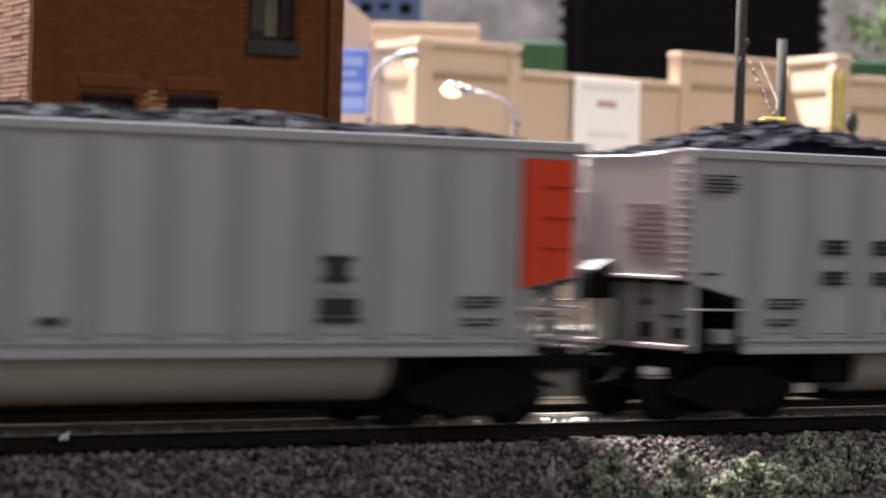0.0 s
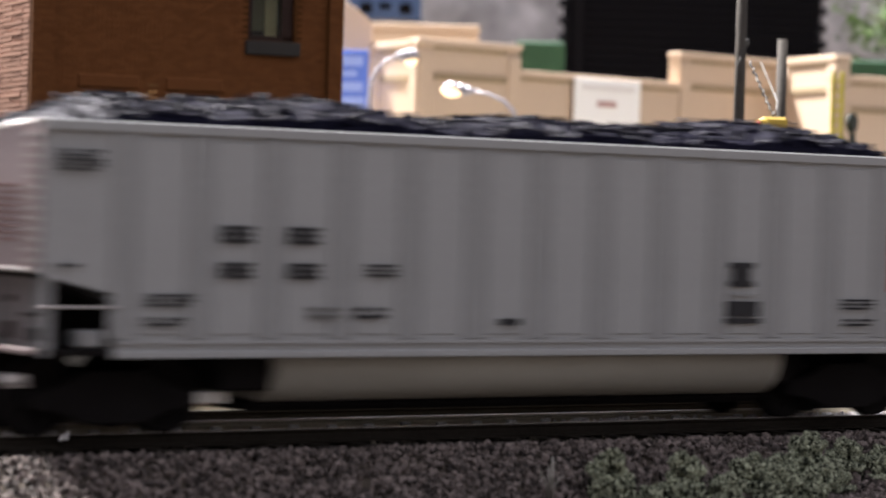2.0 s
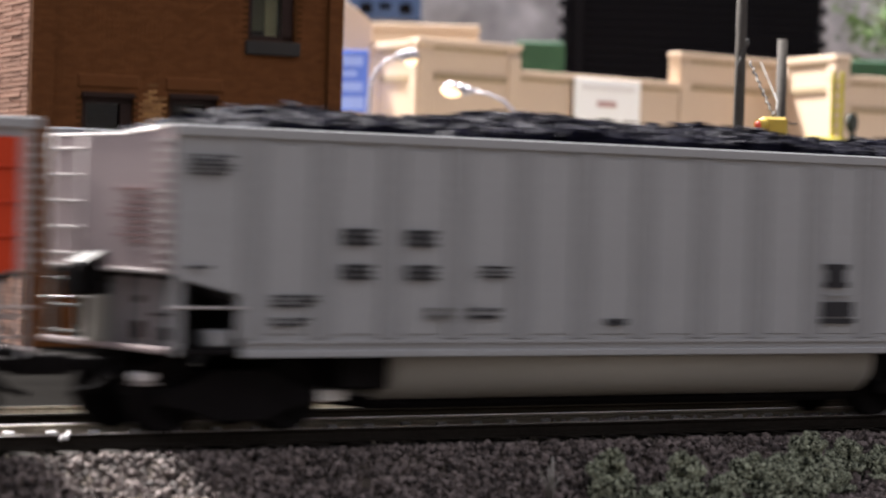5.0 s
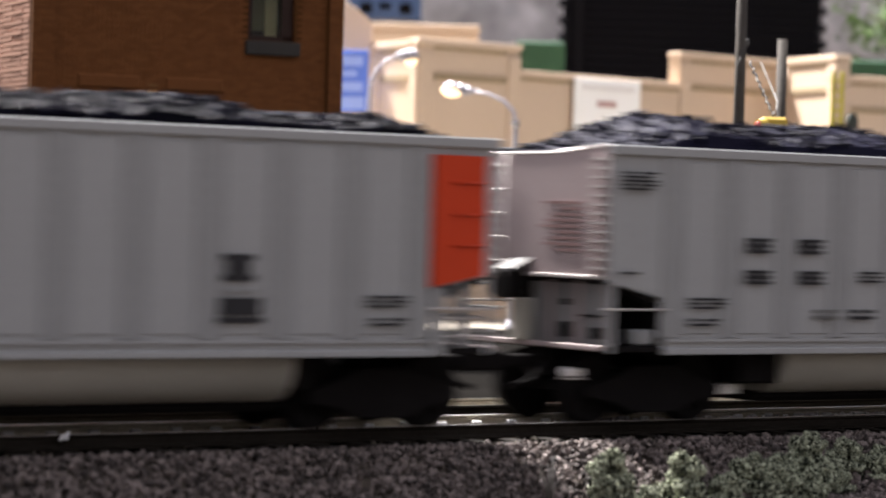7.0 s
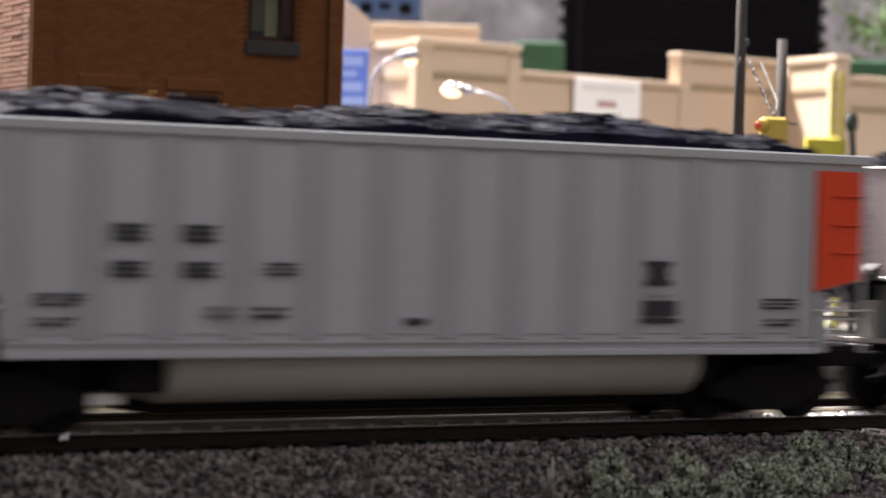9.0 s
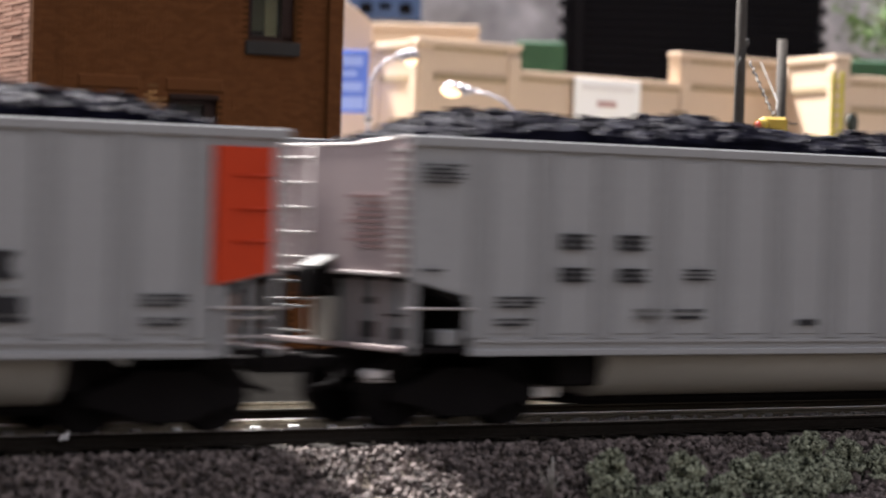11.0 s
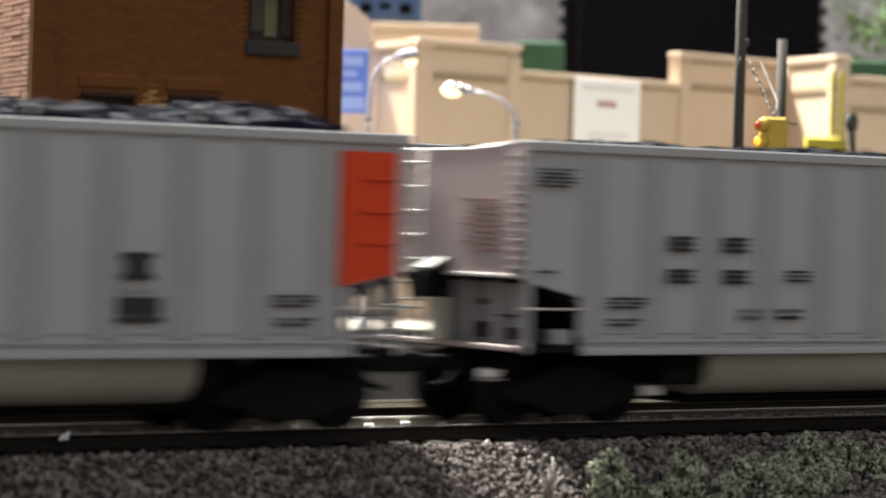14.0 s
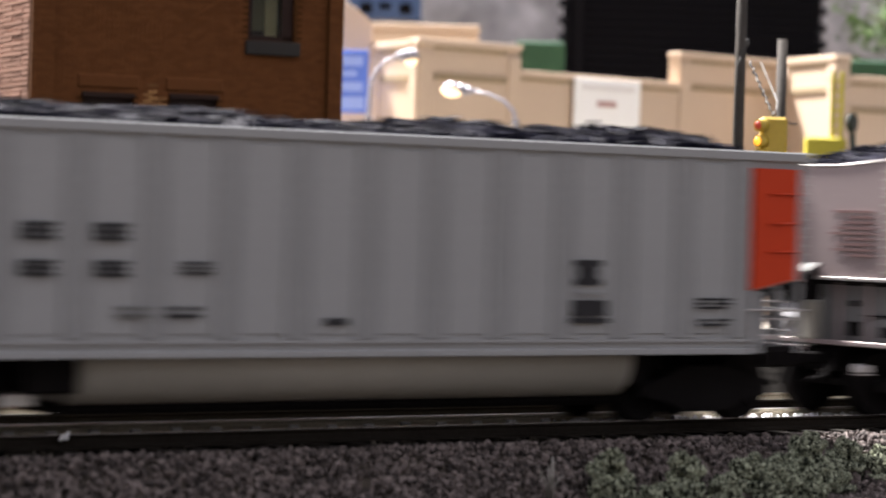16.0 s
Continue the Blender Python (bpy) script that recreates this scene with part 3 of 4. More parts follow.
def coal_mesh(height, seed, shape):
    """A heaped load: a rough heap with lumps on it."""
    rng = np.random.default_rng(seed)
    nx, ny = 110, 22
    xs, ys = np.linspace(0.0012, LONG - 0.0012, nx), np.linspace(-HALF + 0.0008, HALF - 0.0008, ny)
    ph = rng.uniform(0, 6.28, 6)
    v, tops = [], {}

    def zof(x, y):
        e = min(x, LONG - x)
        end = min(1.0, max(0.0, (e - 0.001) / (0.020 * shape)))
        end = end * end * (3 - 2 * end)
        cross = 1 - (abs(y) / HALF) ** 2.2
        wave = 1 + 0.13 * math.sin(x * 62 + ph[0]) + 0.13 * math.sin(x * 150 + ph[1]) + 0.08 * math.sin(x * 330 + ph[2] + y * 200)
        nz = noise.noise(Vector((x * 420 + seed * 7, y * 420, seed))) * 0.0009 + noise.noise(Vector((x * 1300, y * 1300, seed))) * 0.0004
        return TOP - 0.0014 + (height + 0.0013) * end * (0.35 + 0.65 * cross) * wave + nz * (0.5 + 0.5 * end)
    for x in xs:
        for y in ys:
            rim = x in (xs[0], xs[-1]) or y in (ys[0], ys[-1])
            v.append((x, y, TOP - 0.0045 if rim else zof(x, y)))
    f = [(i * ny + j, (i + 1) * ny + j, (i + 1) * ny + j + 1, i * ny + j + 1) for i in range(nx - 1) for j in range(ny - 1)]
    k = 2000
    px, py = rng.uniform(0.003, LONG - 0.003, k), rng.uniform(-HALF + 0.0015, HALF - 0.0015, k)
    lumps = grains("lumps", [(a, b, zof(a, b)) for a, b in zip(px, py)], rng.uniform(0.0004, 0.0010, k), COAL, rng)
    base = len(v)
    v += [tuple(p.co) for p in lumps.vertices]
    f += [tuple(base + i for i in p.vertices) for p in lumps.polygons]
    bpy.data.meshes.remove(lumps)
    me = bpy.data.meshes.new("coal_load")
    me.from_pydata(v, [], f)
    me.materials.append(COAL)
    return me


PITCH_LENGTH, SPEED, REAR = 0.187, 0.187 / 1.4245, -1.89828
LOADS = {-12: 3.2, -11: 3.6, -10: 1.7, -9: 3.6, -8: 4.6, -7: 3.4, -6: 4.3, -5: 3.6, -4: 3.6, -3: 4.0, -2: 4.8, -1: 0.3, 0: 2.6, 1: 2.2, 2: 2.6}
CARS = {}


def build_train():
    first = build_car()
    for i, k in enumerate(sorted(LOADS)):
        car = first if i == 0 else copy_thing(first, pose(0, MID, 0))
        CARS[k] = car
    for k, car in CARS.items():
        o = new("coal_load", coal_mesh(LOADS[k] / 1000, 40 + k, 0.7 + 0.1 * (k % 5)))
        o.parent = car
        o["label"] = "heap of glossy black coal lumps"


# ---- brick building ----
BX, BY, BTURN = 0.1731, 0.2676, -10.4


def course_wall(name, parent, x0, x1, z0, z1, bh, bl, material, holes, singles=None, depth=0.0003, joint=0.16, worn=()):
    """Running-bond bricks standing proud of the joint plane y = 0, facing -y; those inside `singles` are objects of their own."""
    rng = random.Random(3)
    v, f = [], []
    one = None
    made = 0
    rows = int((z1 - z0) / bh)
    for r in range(rows):
        za, zb = z0 + r * bh, z0 + (r + 1) * bh - joint * bh
        x = x0 - (bl / 2 if r % 2 else 0)
        while x < x1:
            a, b = max(x0, x + 0.015 * bl), min(x1, x + bl - 0.015 * bl)
            x += bl
            if b - a < 0.15 * bl or any(h[0] < b and a < h[1] and h[2] < zb and za < h[3] for h in holes):
                continue
            d = depth * (rng.uniform(0.7, 1.25) if bl < 0.1 else 1.0)
            if singles and singles[0] < a and b < singles[1] and singles[2] < za and zb < singles[3] and made < 460 and b - a > 0.95 * bl:
                if one is None:
                    bm = bmnew()
                    box(bm, 0, bl * 0.97, -depth, 0.0001, 0, bh * 0.84)
                    one = part("brick", bm, material, parent, at=pose(a, 0, za))
                    bm = bmnew()
                    box(bm, 0, bl * 0.97, -depth * 1.2, 0.0001, 0, bh * 0.84)
                    old = part("brick", bm, WORN, parent, "worn yellowed brick", at=pose(a, 0, za + bh))
                    gone = (a, za + bh)
                elif abs(a - gone[0]) > 1e-6 or abs(za - gone[1]) > 1e-6:
                    tired = any(((a + b) / 2 - c[0]) ** 2 / c[2] ** 2 + (za - c[1]) ** 2 / c[3] ** 2 < rng.uniform(0.2, 1.2) for c in worn)
                    share(old if tired else one, parent, pose(a, rng.uniform(-0.3, 0.3) * depth, za))
                made += 1
                continue
            s = len(v)
            for z, e in ((za, 0), (zb, 0)):
                v += [(a, 0.0001, z), (b, 0.0001, z), (b, -d, z), (a, -d, z)]
            f += [(s + 3, s + 2, s + 6, s + 7), (s + 4, s + 7, s + 6, s + 5), (s, s + 1, s + 2, s + 3), (s, s + 3, s + 7, s + 4), (s + 1, s + 5, s + 6, s + 2)]
    me = bpy.data.meshes.new(name)
    me.from_pydata(v, [], f)
    me.materials.append(material)
    o = new(name, me)
    o.parent = parent
    o["kind"] = "stuff"
    return o


def build_window(parent, x0, x1, z0, z1, blind):
    """A sash set in its opening, with blind, sill and head."""
    bm = bmnew()
    w = 0.0013
    box(bm, x0, x0 + w, 0.0012, 0.0030, z0, z1)
    box(bm, x1 - w * 2.2, x1, 0.0012, 0.0030, z0, z1)
    box(bm, x0, x1, 0.0012, 0.0030, z0, z0 + w)
    box(bm, x0, x1, 0.0012, 0.0030, z1 - w, z1)
    box(bm, x0, x1, 0.0014, 0.0028, (z0 + z1) / 2 - w / 2, (z0 + z1) / 2 + w / 2)
    win = part("window", bm, WINFRAME, parent, "dark red framed sash window")
    boxpart("pane", (x0 + w, x1 - 2.2 * w, 0.0020, 0.0023, z0 + w, z1 - w), GLASS, win, "glass pane")
    if blind:
        boxpart("blind", (x0 + w, x1 - 2.2 * w, 0.0045, 0.0049, z0 + (z1 - z0) * 0.12, z1), SHADEMAT, win, "olive window blind")
        # added cream strip that imitates the lit edge of the pane
        boxpart("curtain", (x1 - 5.0 * w, x1 - 2.6 * w, 0.0036, 0.0040, z0 + w, z1 - (z1 - z0) * 0.3), PANELIGHT, win, "cream strip standing in for light on the pane")
    boxpart("sill", (x0 - 0.0008, x1 + 0.0012, -0.0016, 0.0014, z0 - 0.0036, z0 - 0.0002), SILLSTONE, win, "grey stone sill", 0.0002)
    boxpart("head", (x0 - 0.0002, x1 + 0.0002, -0.0008, 0.0012, z1, z1 + 0.0012), WINFRAME, win, "", 0.0001)


def glass_material():
    m = bpy.data.materials.new("window_glass")
    m.use_nodes = True
    b = m.node_tree.nodes["Principled BSDF"]
    b.inputs["Transmission Weight"].default_value = 1.0
    b.inputs["Roughness"].default_value = 0.02
    b.inputs["Base Color"].default_value = (0.62, 0.62, 0.52, 1)
    b.inputs["IOR"].default_value = 1.3
    return m


GLASS = glass_material()


def build_brick_building():
    b = thing("brick_building", pose(BX, BY, -0.006, 0, 0, BTURN), "tall dark brown brick building with stone-silled sash windows", "building")
    w, h, deep = 0.0797, 0.150, 0.070
    lift = 0.006
    holes = [(0.0551, 0.0672, 0.0737 + lift, 0.0965 + lift), (0.0132, 0.0260, 0.0370 + lift, 0.0580 + lift), (0.0352, 0.0475, 0.0370 + lift, 0.0585 + lift)]
    holes += [(0.0132, 0.0260, 0.0030 + lift, 0.0240 + lift), (0.0352, 0.0475, 0.0030 + lift, 0.0240 + lift), (0.0551, 0.0672, 0.0030 + lift, 0.0240 + lift)]
    # wall behind the bricks, with its openings
    xs = sorted({0.0, w} | {x for q in holes for x in q[:2]})
    zs = sorted({0.0, h} | {z for q in holes for z in q[2:]})
    bm = bmnew()
    for x0, x1 in zip(xs, xs[1:]):
        for z0, z1 in zip(zs, zs[1:]):
            if not any(q[0] <= x0 and x1 <= q[1] and q[2] <= z0 and z1 <= q[3] for q in holes):
                box(bm, x0, x1, 0, 0.004, z0, z1)
    bmesh.ops.remove_doubles(bm, verts=bm.verts, dist=1e-7)
    front = part("front_wall", bm, MORTAR, b, "dark brown brick front wall")
    course_wall("brick_facing", front, 0.0056, w - 0.0039, 0.0, h, 0.00078, 0.0024, BRICK, holes, (0.0262, 0.0758, 0.0480, 0.0760), worn=((0.0306, 0.0590, 0.0042, 0.0085), (0.0611, 0.0765, 0.0085, 0.0035), (0.0525, 0.0800, 0.0022, 0.0060), (0.0425, 0.0735, 0.0030, 0.0020)))
    for x0, x1 in ((0.0, 0.0054), (w - 0.0038, w)):
        bm = bmnew()
        box(bm, x0, x1, -0.0016, 0.0, 0, h)
        pil = part("pilaster", bm, MORTAR, b, "corner pilaster")
        ob = course_wall("pilaster_bricks", pil, x0, x1, 0.0, h, 0.00078, 0.0024, BRICK, [])
        ob.matrix_basis = pose(0, -0.0016, 0)
    for q in holes:
        build_window(b, *q, q[2] > 0.07)
    # brick surrounds over the two lower windows
    for x0, x1 in ((0.0120, 0.0272), (0.0340, 0.0487)):
        boxpart("lintel", (x0, x1, -0.0009, 0.0, 0.0604 + lift, 0.0634 + lift), BRICK, b, "raised brick lintel", 0.0002)
    boxpart("room_lining", (0.006, w - 0.006, 0.012, 0.013, 0.001, h - 0.001), WINFRAME, b, "dark room behind the windows")
    boxpart("right_wall", (w - 0.004, w - 0.0002, 0.004, deep, 0, h), MORTAR, b)
    boxpart("back_wall", (0, w - 0.0002, deep, deep + 0.004, 0, h), MORTAR, b)
    boxpart("roof", (-0.002, w + 0.002, -0.003, deep + 0.006, h, h + 0.004), WINFRAME, b, "dark flat roof")
    side = boxpart("left_wall", (0.0002, 0.004, 0.004, deep, 0, h), REDJOINT, b, "salmon-pink brick side wall lit from the side")
    ob = course_wall("brick_facing", side, 0.0, deep - 0.001, 0.0, h, 0.00125, 0.0180, PINKBRICK, [], None, 0.0004, 0.30)
    ob.matrix_basis = pose(0.0002, deep, 0, 0, 0, -90)


# ---- tan boundary wall ----
def build_wall_run():
    plan = [((0.3951, 0.5285), (0.4252, 0.5075), 0.118), ((0.4252, 0.5075), (0.4223, 0.4731), 0.0932), ((0.4223, 0.4731), (0.4694, 0.4772), 0.0940),
            ((0.4694, 0.4772), (0.5549, 0.4912), 0.0852), ((0.5549, 0.4912), (0.6141, 0.4993), 0.0970), ((0.6141, 0.4993), (0.6048, 0.4572), 0.0976), ((0.6048, 0.4572), (0.6900, 0.4500), 0.0900)]
    for i, (a, b, top) in enumerate(plan):
        d = Vector((b[0] - a[0], b[1] - a[1], 0))
        run = d.length
        ang = math.degrees(math.atan2(d.y, d.x))
        base = -0.006
        sec = thing("wall_section", pose(a[0], a[1], base, 0, 0, ang), "tan painted boundary wall section with ledges and end pilaster", "wall", "tan boundary wall sections", "structure")
        h = top - base
        if i == 0:
            bm = bmnew()
            prism(bm, [(0, 0), (run, 0), (run, 0.1065), (run - 0.002, 0.1085), (run - 0.007, 0.1125), (run - 0.014, 0.1160), (run - 0.024, 0.1180), (0, 0.1180)], 0, 0.006)
            part("gable", bm, TAN, sec, "round-shouldered gable", 0.0003)
            continue
        boxpart("panel", (0, run, 0.0, 0.006, 0, h - 0.0025), TAN, sec, "", 0.0004)
        boxpart("cap", (-0.0004, run + 0.0004, -0.0010, 0.0062, h - 0.0024, h), TAN, sec, "", 0.0003)
        # shade lines below cap and ledge are put in as darker olive strips
        boxpart("trim_strip", (0.0066 if i != 3 else 0.0, run - 0.0064 if i != 3 else run, -0.0006, -0.0001, h - 0.0037, h - 0.00245), TAN2, sec, "olive strip painted as shade under the cap")
        if i != 3:
            boxpart("ledge", (0.007, run - 0.0066, -0.0007, -0.0001, h - 0.0142, h - 0.0120), TAN2, sec, "ledge painted olive for its shade line", 0.0001)
        if i != 3:
            boxpart("pilaster", (0.0, 0.0065, -0.0009, 0.0, 0, h - 0.0042), TAN, sec, "", 0.0005)
            boxpart("pilaster", (run - 0.0062, run, -0.0009, 0.0, 0, h - 0.0042), TAN, sec, "", 0.0005)
    back = thing("rear_wall", pose(0.4560, 0.6077, -0.006, 0, 0, -34.4), "pale tan wall behind the boundary wall", "wall", kind="structure")
    boxpart("panel", (0, 0.0706, 0, 0.008, 0, 0.111), BACKTAN, back, "", 0.001)
    boxpart("cap", (-0.0004, 0.0710, -0.001, 0.0085, 0.111, 0.1138), BACKTAN, back, "", 0.0003)


def build_signs():
    s = thing("blue_sign", pose(0.4040, 0.4955, 0, 0, 0, -34), "blue sign board with pale printed blocks on tan wall", "sign")
    boxpart("board", (-0.012, 0.0100, 0, 0.001, 0.0672, 0.0896), BLUE, s, "", 0.0002)
    for z0, z1, x0, x1 in ((0.0838, 0.0874, -0.002, 0.0082), (0.0800, 0.0822, -0.002, 0.0060), (0.0748, 0.0782, -0.002, 0.0082), (0.0685, 0.0730, -0.002, 0.0088)):
        boxpart("print_block", (x0, x1, -0.0004, -0.0001, z0, z1), PALEBLUE, s, "pale printed block")
    w = thing("white_sign", pose(0.4694, 0.4748, 0, 0, 0, 9.3), "white notice board with faint print on tan wall", "sign")
    boxpart("board", (0.0271, 0.0628, 0, 0.001, 0.0560, 0.0840), WHITE, w, "", 0.0002)
    boxpart("print_bar", (0.0310, 0.0590, -0.0004, -0.0001, 0.0798, 0.0816), FAINT, w, "row of unreadable print")
    boxpart("print_bar", (0.0390, 0.0490, -0.0004, -0.0001, 0.0738, 0.0758), REDPRINT, w, "red printed bar")
    boxpart("print_bar", (0.0340, 0.0560, -0.0004, -0.0001, 0.0628, 0.0642), FAINT, w)


# ---- street lamps ----
def build_street_lamp(base, path, head, bulb_at, radius, stretch):
    lamp = thing("street_lamp", pose(base[0], base[1], -0.006), "grey gooseneck street lamp with lit warm bulb", "street lamp", "street lamps")
    inv = Vector((base[0], base[1], -0.006))
    bm = bmnew()
    tube(bm, [Vector(q) - inv for q in [(base[0], base[1], -0.006), *path]], 0.0008, 8, 0.0004)
    part("pole", bm, LAMPGREY, lamp)
    bm = bmnew()
    tube(bm, [(0, 0, 0), (0, 0, 0.006)], 0.0022, 10, 0.0012)
    part("base", bm, LAMPGREY, lamp)
    d = (Vector(head[1]) - Vector(head[0]))
    bm = bmnew()
    pts = [Vector(head[0]) + d * t - inv for t in (0, 0.25, 0.55, 0.85, 1.0)]
    for p0, p1, r0, r1 in zip(pts, pts[1:], (0.0007, 0.0015, 0.0020, 0.0020), (0.0015, 0.0020, 0.0020, 0.0010)):
        tube(bm, [p0, p1], r0, 12, r1)
    part("hood", bm, LAMPGREY, lamp, "rounded metal hood")
    bm = bmnew()
    bmesh.ops.create_uvsphere(bm, u_segments=14, v_segments=9, radius=radius, matrix=Matrix.Translation(Vector(bulb_at) - inv) @ d.to_track_quat("X", "Z").to_matrix().to_4x4() @ Matrix.Diagonal((stretch, 1, 0.85, 1)))
    for f in bm.faces:
        f.smooth = True
    part("bulb", bm, BULB, lamp, "glowing warm bulb")
    bm = bmnew()
    box(bm, -0.0010, 0.0010, -0.0010, 0.0010, 0.0655, 0.0675)
    part("joint", bm, STEEL, lamp, "bright joint on the pole", 0.0002)


# ---- poles, hanging signal, yellow equipment ----
def build_poles():
    p = thing("utility_pole", pose(0.2999, 0.1565, -0.006), "grey weathered round utility pole with wrapped wire", "pole")
    bm = bmnew()
    tube(bm, [(0, 0, 0), (0, 0, 0.05), (0.0001, 0, 0.120)], 0.0014, 14, 0.0012)
    part("shaft", bm, POLE, p)
    bm = bmnew()
    tube(bm, [(-0.0013, -0.0012, 0.0765), (0.0010, -0.0017, 0.0795), (0.0016, -0.0002, 0.0805)], 0.00025, 6)
    tube(bm, [(-0.0010, -0.0015, 0.0765), (-0.0017, -0.0012, 0.0740), (-0.0020, -0.0010, 0.066), (-0.0018, -0.0010, 0.060), (-0.0012, -0.0012, 0.054)], 0.00018, 6)
    part("wire", bm, WIRE, p, "thin dark wire wound round the pole")
    q = thing("short_pole", pose(0.3212, 0.1662, -0.006), "short grey weathered round post with wire", "pole")
    bm = bmnew()
    tube(bm, [(0, 0, 0), (0, 0, 0.0819)], 0.0012, 12)
    part("shaft", bm, POLE, q)
    bm = bmnew()
    tube(bm, [(0.0006, -0.0012, 0.0625), (0.0018, -0.0020, 0.0618), (0.0034, -0.0022, 0.0620)], 0.0002, 6)
    part("wire", bm, WIRE, q)

    s = thing("traffic_signal", pose(0.2795, 0.1220, 0.0, 0, 0, -34.4), "yellow hanging traffic signal on twisted chain", "traffic signal")
    bm = bmnew()
    box(bm, -0.0021, 0.0036, -0.0020, 0.0028, 0.0445, 0.0550)
    part("housing", bm, YELLOW, s, "yellow signal housing", 0.0006)
    for k, (z, m, lab) in enumerate(((0.0531, REDGLOW, "dull red lens"), (0.0496, AMBERGLOW, "amber lens"), (0.0467, BLACK, "dark lens"))):
        bm = bmnew()
        tube(bm, [(-0.0012, -0.0014, z), (-0.0030, -0.0026, z)], 0.0014, 12)
        visor = part("visor", bm, YELLOW, s)
        bm = bmnew()
        bmesh.ops.create_uvsphere(bm, u_segments=14, v_segments=8, radius=0.0009, matrix=pose(-0.0029, -0.0029, z))
        part("lens", bm, m, visor, lab)
    bm = bmnew()
    a, b = Vector((0.0012, 0.0004, 0.0543)), Vector((-0.0035, 0.0120, 0.0675))
    for i in range(16):
        c, d = a.lerp(b, i / 16), a.lerp(b, (i + 1.2) / 16)
        o = Vector((0.0003 * (-1) ** i, 0.0003 * (i % 3 - 1), 0))
        tube(bm, [c + o, d - o], 0.00026, 6)
    part("chain", bm, CHAIN, s, "twisted grey hanger chain")
    bm = bmnew()
    tube(bm, [(0.0012, 0.0004, 0.0543), (0.0022, 0.0060, 0.0585), (0.0031, 0.0300, 0.0640), (0.0040, 0.0560, 0.070)], 0.00022, 6)
    part("tether", bm, CHAIN, s, "pale tether wire")


def build_yellow_equipment():
    y = thing("yellow_post_stand", pose(0.4958, 0.3375, -0.006, 0, 0, -34), "lemon yellow ladder-like stand with base frame", "stand")
    for x in (-0.0014, 0.0016):
        boxpart("upright", (x - 0.0006, x + 0.0006, -0.0006, 0.0006, 0, 0.0880), YELLOW2, y, "", 0.0002)
    one = boxpart("rung", (-0.0014, 0.0016, -0.0004, 0.0004, -0.0004, 0.0004), YELLOW2, y)
    one.matrix_basis = pose(0, 0, 0.085)
    for i in range(1, 22):
        share(one, y, pose(0, 0, 0.085 - 0.0032 * i))
    boxpart("frame", (-0.0100, 0.0030, -0.0030, 0.0030, 0.058, 0.0665), YELLOW2, y, "yellow box frame", 0.0006)
    boxpart("leg", (-0.0095, -0.0080, -0.0020, 0.0020, 0, 0.058), YELLOW2, y)
    boxpart("leg", (0.0010, 0.0025, -0.0020, 0.0020, 0, 0.058), YELLOW2, y)
    r = thing("dark_reel", pose(0.4944, 0.3350, 0, 0, 0, -34), "dark green cable reel beside yellow stand", "reel")
    bm = bmnew()
    tube(bm, [(0.0034, 0, 0.0655), (0.0050, -0.0010, 0.0655)], 0.0030, 16)
    part("drum", bm, DARKGREEN, r)
    bm = bmnew()
    tube(bm, [(0.0042, 0, 0.0655), (0.0060, 0, 0.045), (0.0060, 0, -0.006)], 0.0010, 8)
    part("stand", bm, DARKGREEN, r)


# ---- model car on the road, one headlight lit ----
def build_parked_car():
    c = thing("parked_car", pose(0.3806, 0.2228, -0.0024, 0, 0, -41.8), "silver-grey model car with one headlight lit on road", "car")
    half, long = 0.0082, 0.044
    bm = bmnew()
    prism(bm, [(0.0, 0.0030), (0.0, 0.0075), (0.0012, 0.0098), (0.0125, 0.0112), (0.0360, 0.0118), (long, 0.0108), (long, 0.0030)], -half, half, pose(0, 0, 0, 0, 0, 90))
    body = part("body", bm, SILVERCAR, c, "silver-grey painted body", 0.0006)
    bm = bmnew()
    prism(bm, [(0.0120, 0.0112), (0.0180, 0.0162), (0.0330, 0.0164), (0.0390, 0.0118)], -half + 0.0012, half - 0.0012, pose(0, 0, 0, 0, 0, 90))
    part("cabin", bm, CARGLASS, c, "dark glazed cabin", 0.0003)
    boxpart("roof", (-half + 0.0014, half - 0.0014, 0.0182, 0.0330, 0.0163, 0.0170), SILVERCAR, c, "", 0.0002)
    boxpart("grille", (-0.0036, 0.0036, -0.0003, 0.0004, 0.0068, 0.0094), POST, body, "grey grille")
    for z in (0.0072, 0.0080, 0.0088):
        boxpart("grille_bar", (-0.0036, 0.0036, -0.0006, -0.0003, z - 0.0002, z + 0.0002), STEEL, body)
    boxpart("bumper", (-half, half, -0.0013, 0.0002, 0.0040, 0.0058), STEEL, c, "bright chrome bumper", 0.0003)
    for x, m, lab in ((-0.0057, WHITE, "white unlit headlight"), (0.0057, HEADLIGHT, "glowing yellow-white headlight")):
        bm = bmnew()
        bmesh.ops.create_uvsphere(bm, u_segments=14, v_segments=8, radius=0.0019, matrix=pose(x, 0.0002, 0.0088) @ Matrix.Diagonal((1.0, 0.5, 1.0, 1)))
        part("headlight", bm, m, body, lab)
    for x in (-half + 0.0010, half - 0.0010):
        for y in (0.0085, 0.0345):
            bm = bmnew()
            tube(bm, [(x - 0.0014, y, 0.0036), (x + 0.0014, y, 0.0036)], 0.0036, 18)
            wheel = part("wheel", bm, TYRE, c, "black tyre")
            bm = bmnew()
            tube(bm, [(x - 0.0016, y, 0.0036), (x + 0.0016, y, 0.0036)], 0.0019, 12)
            part("rim", bm, STEEL, wheel, "bright wheel rim")


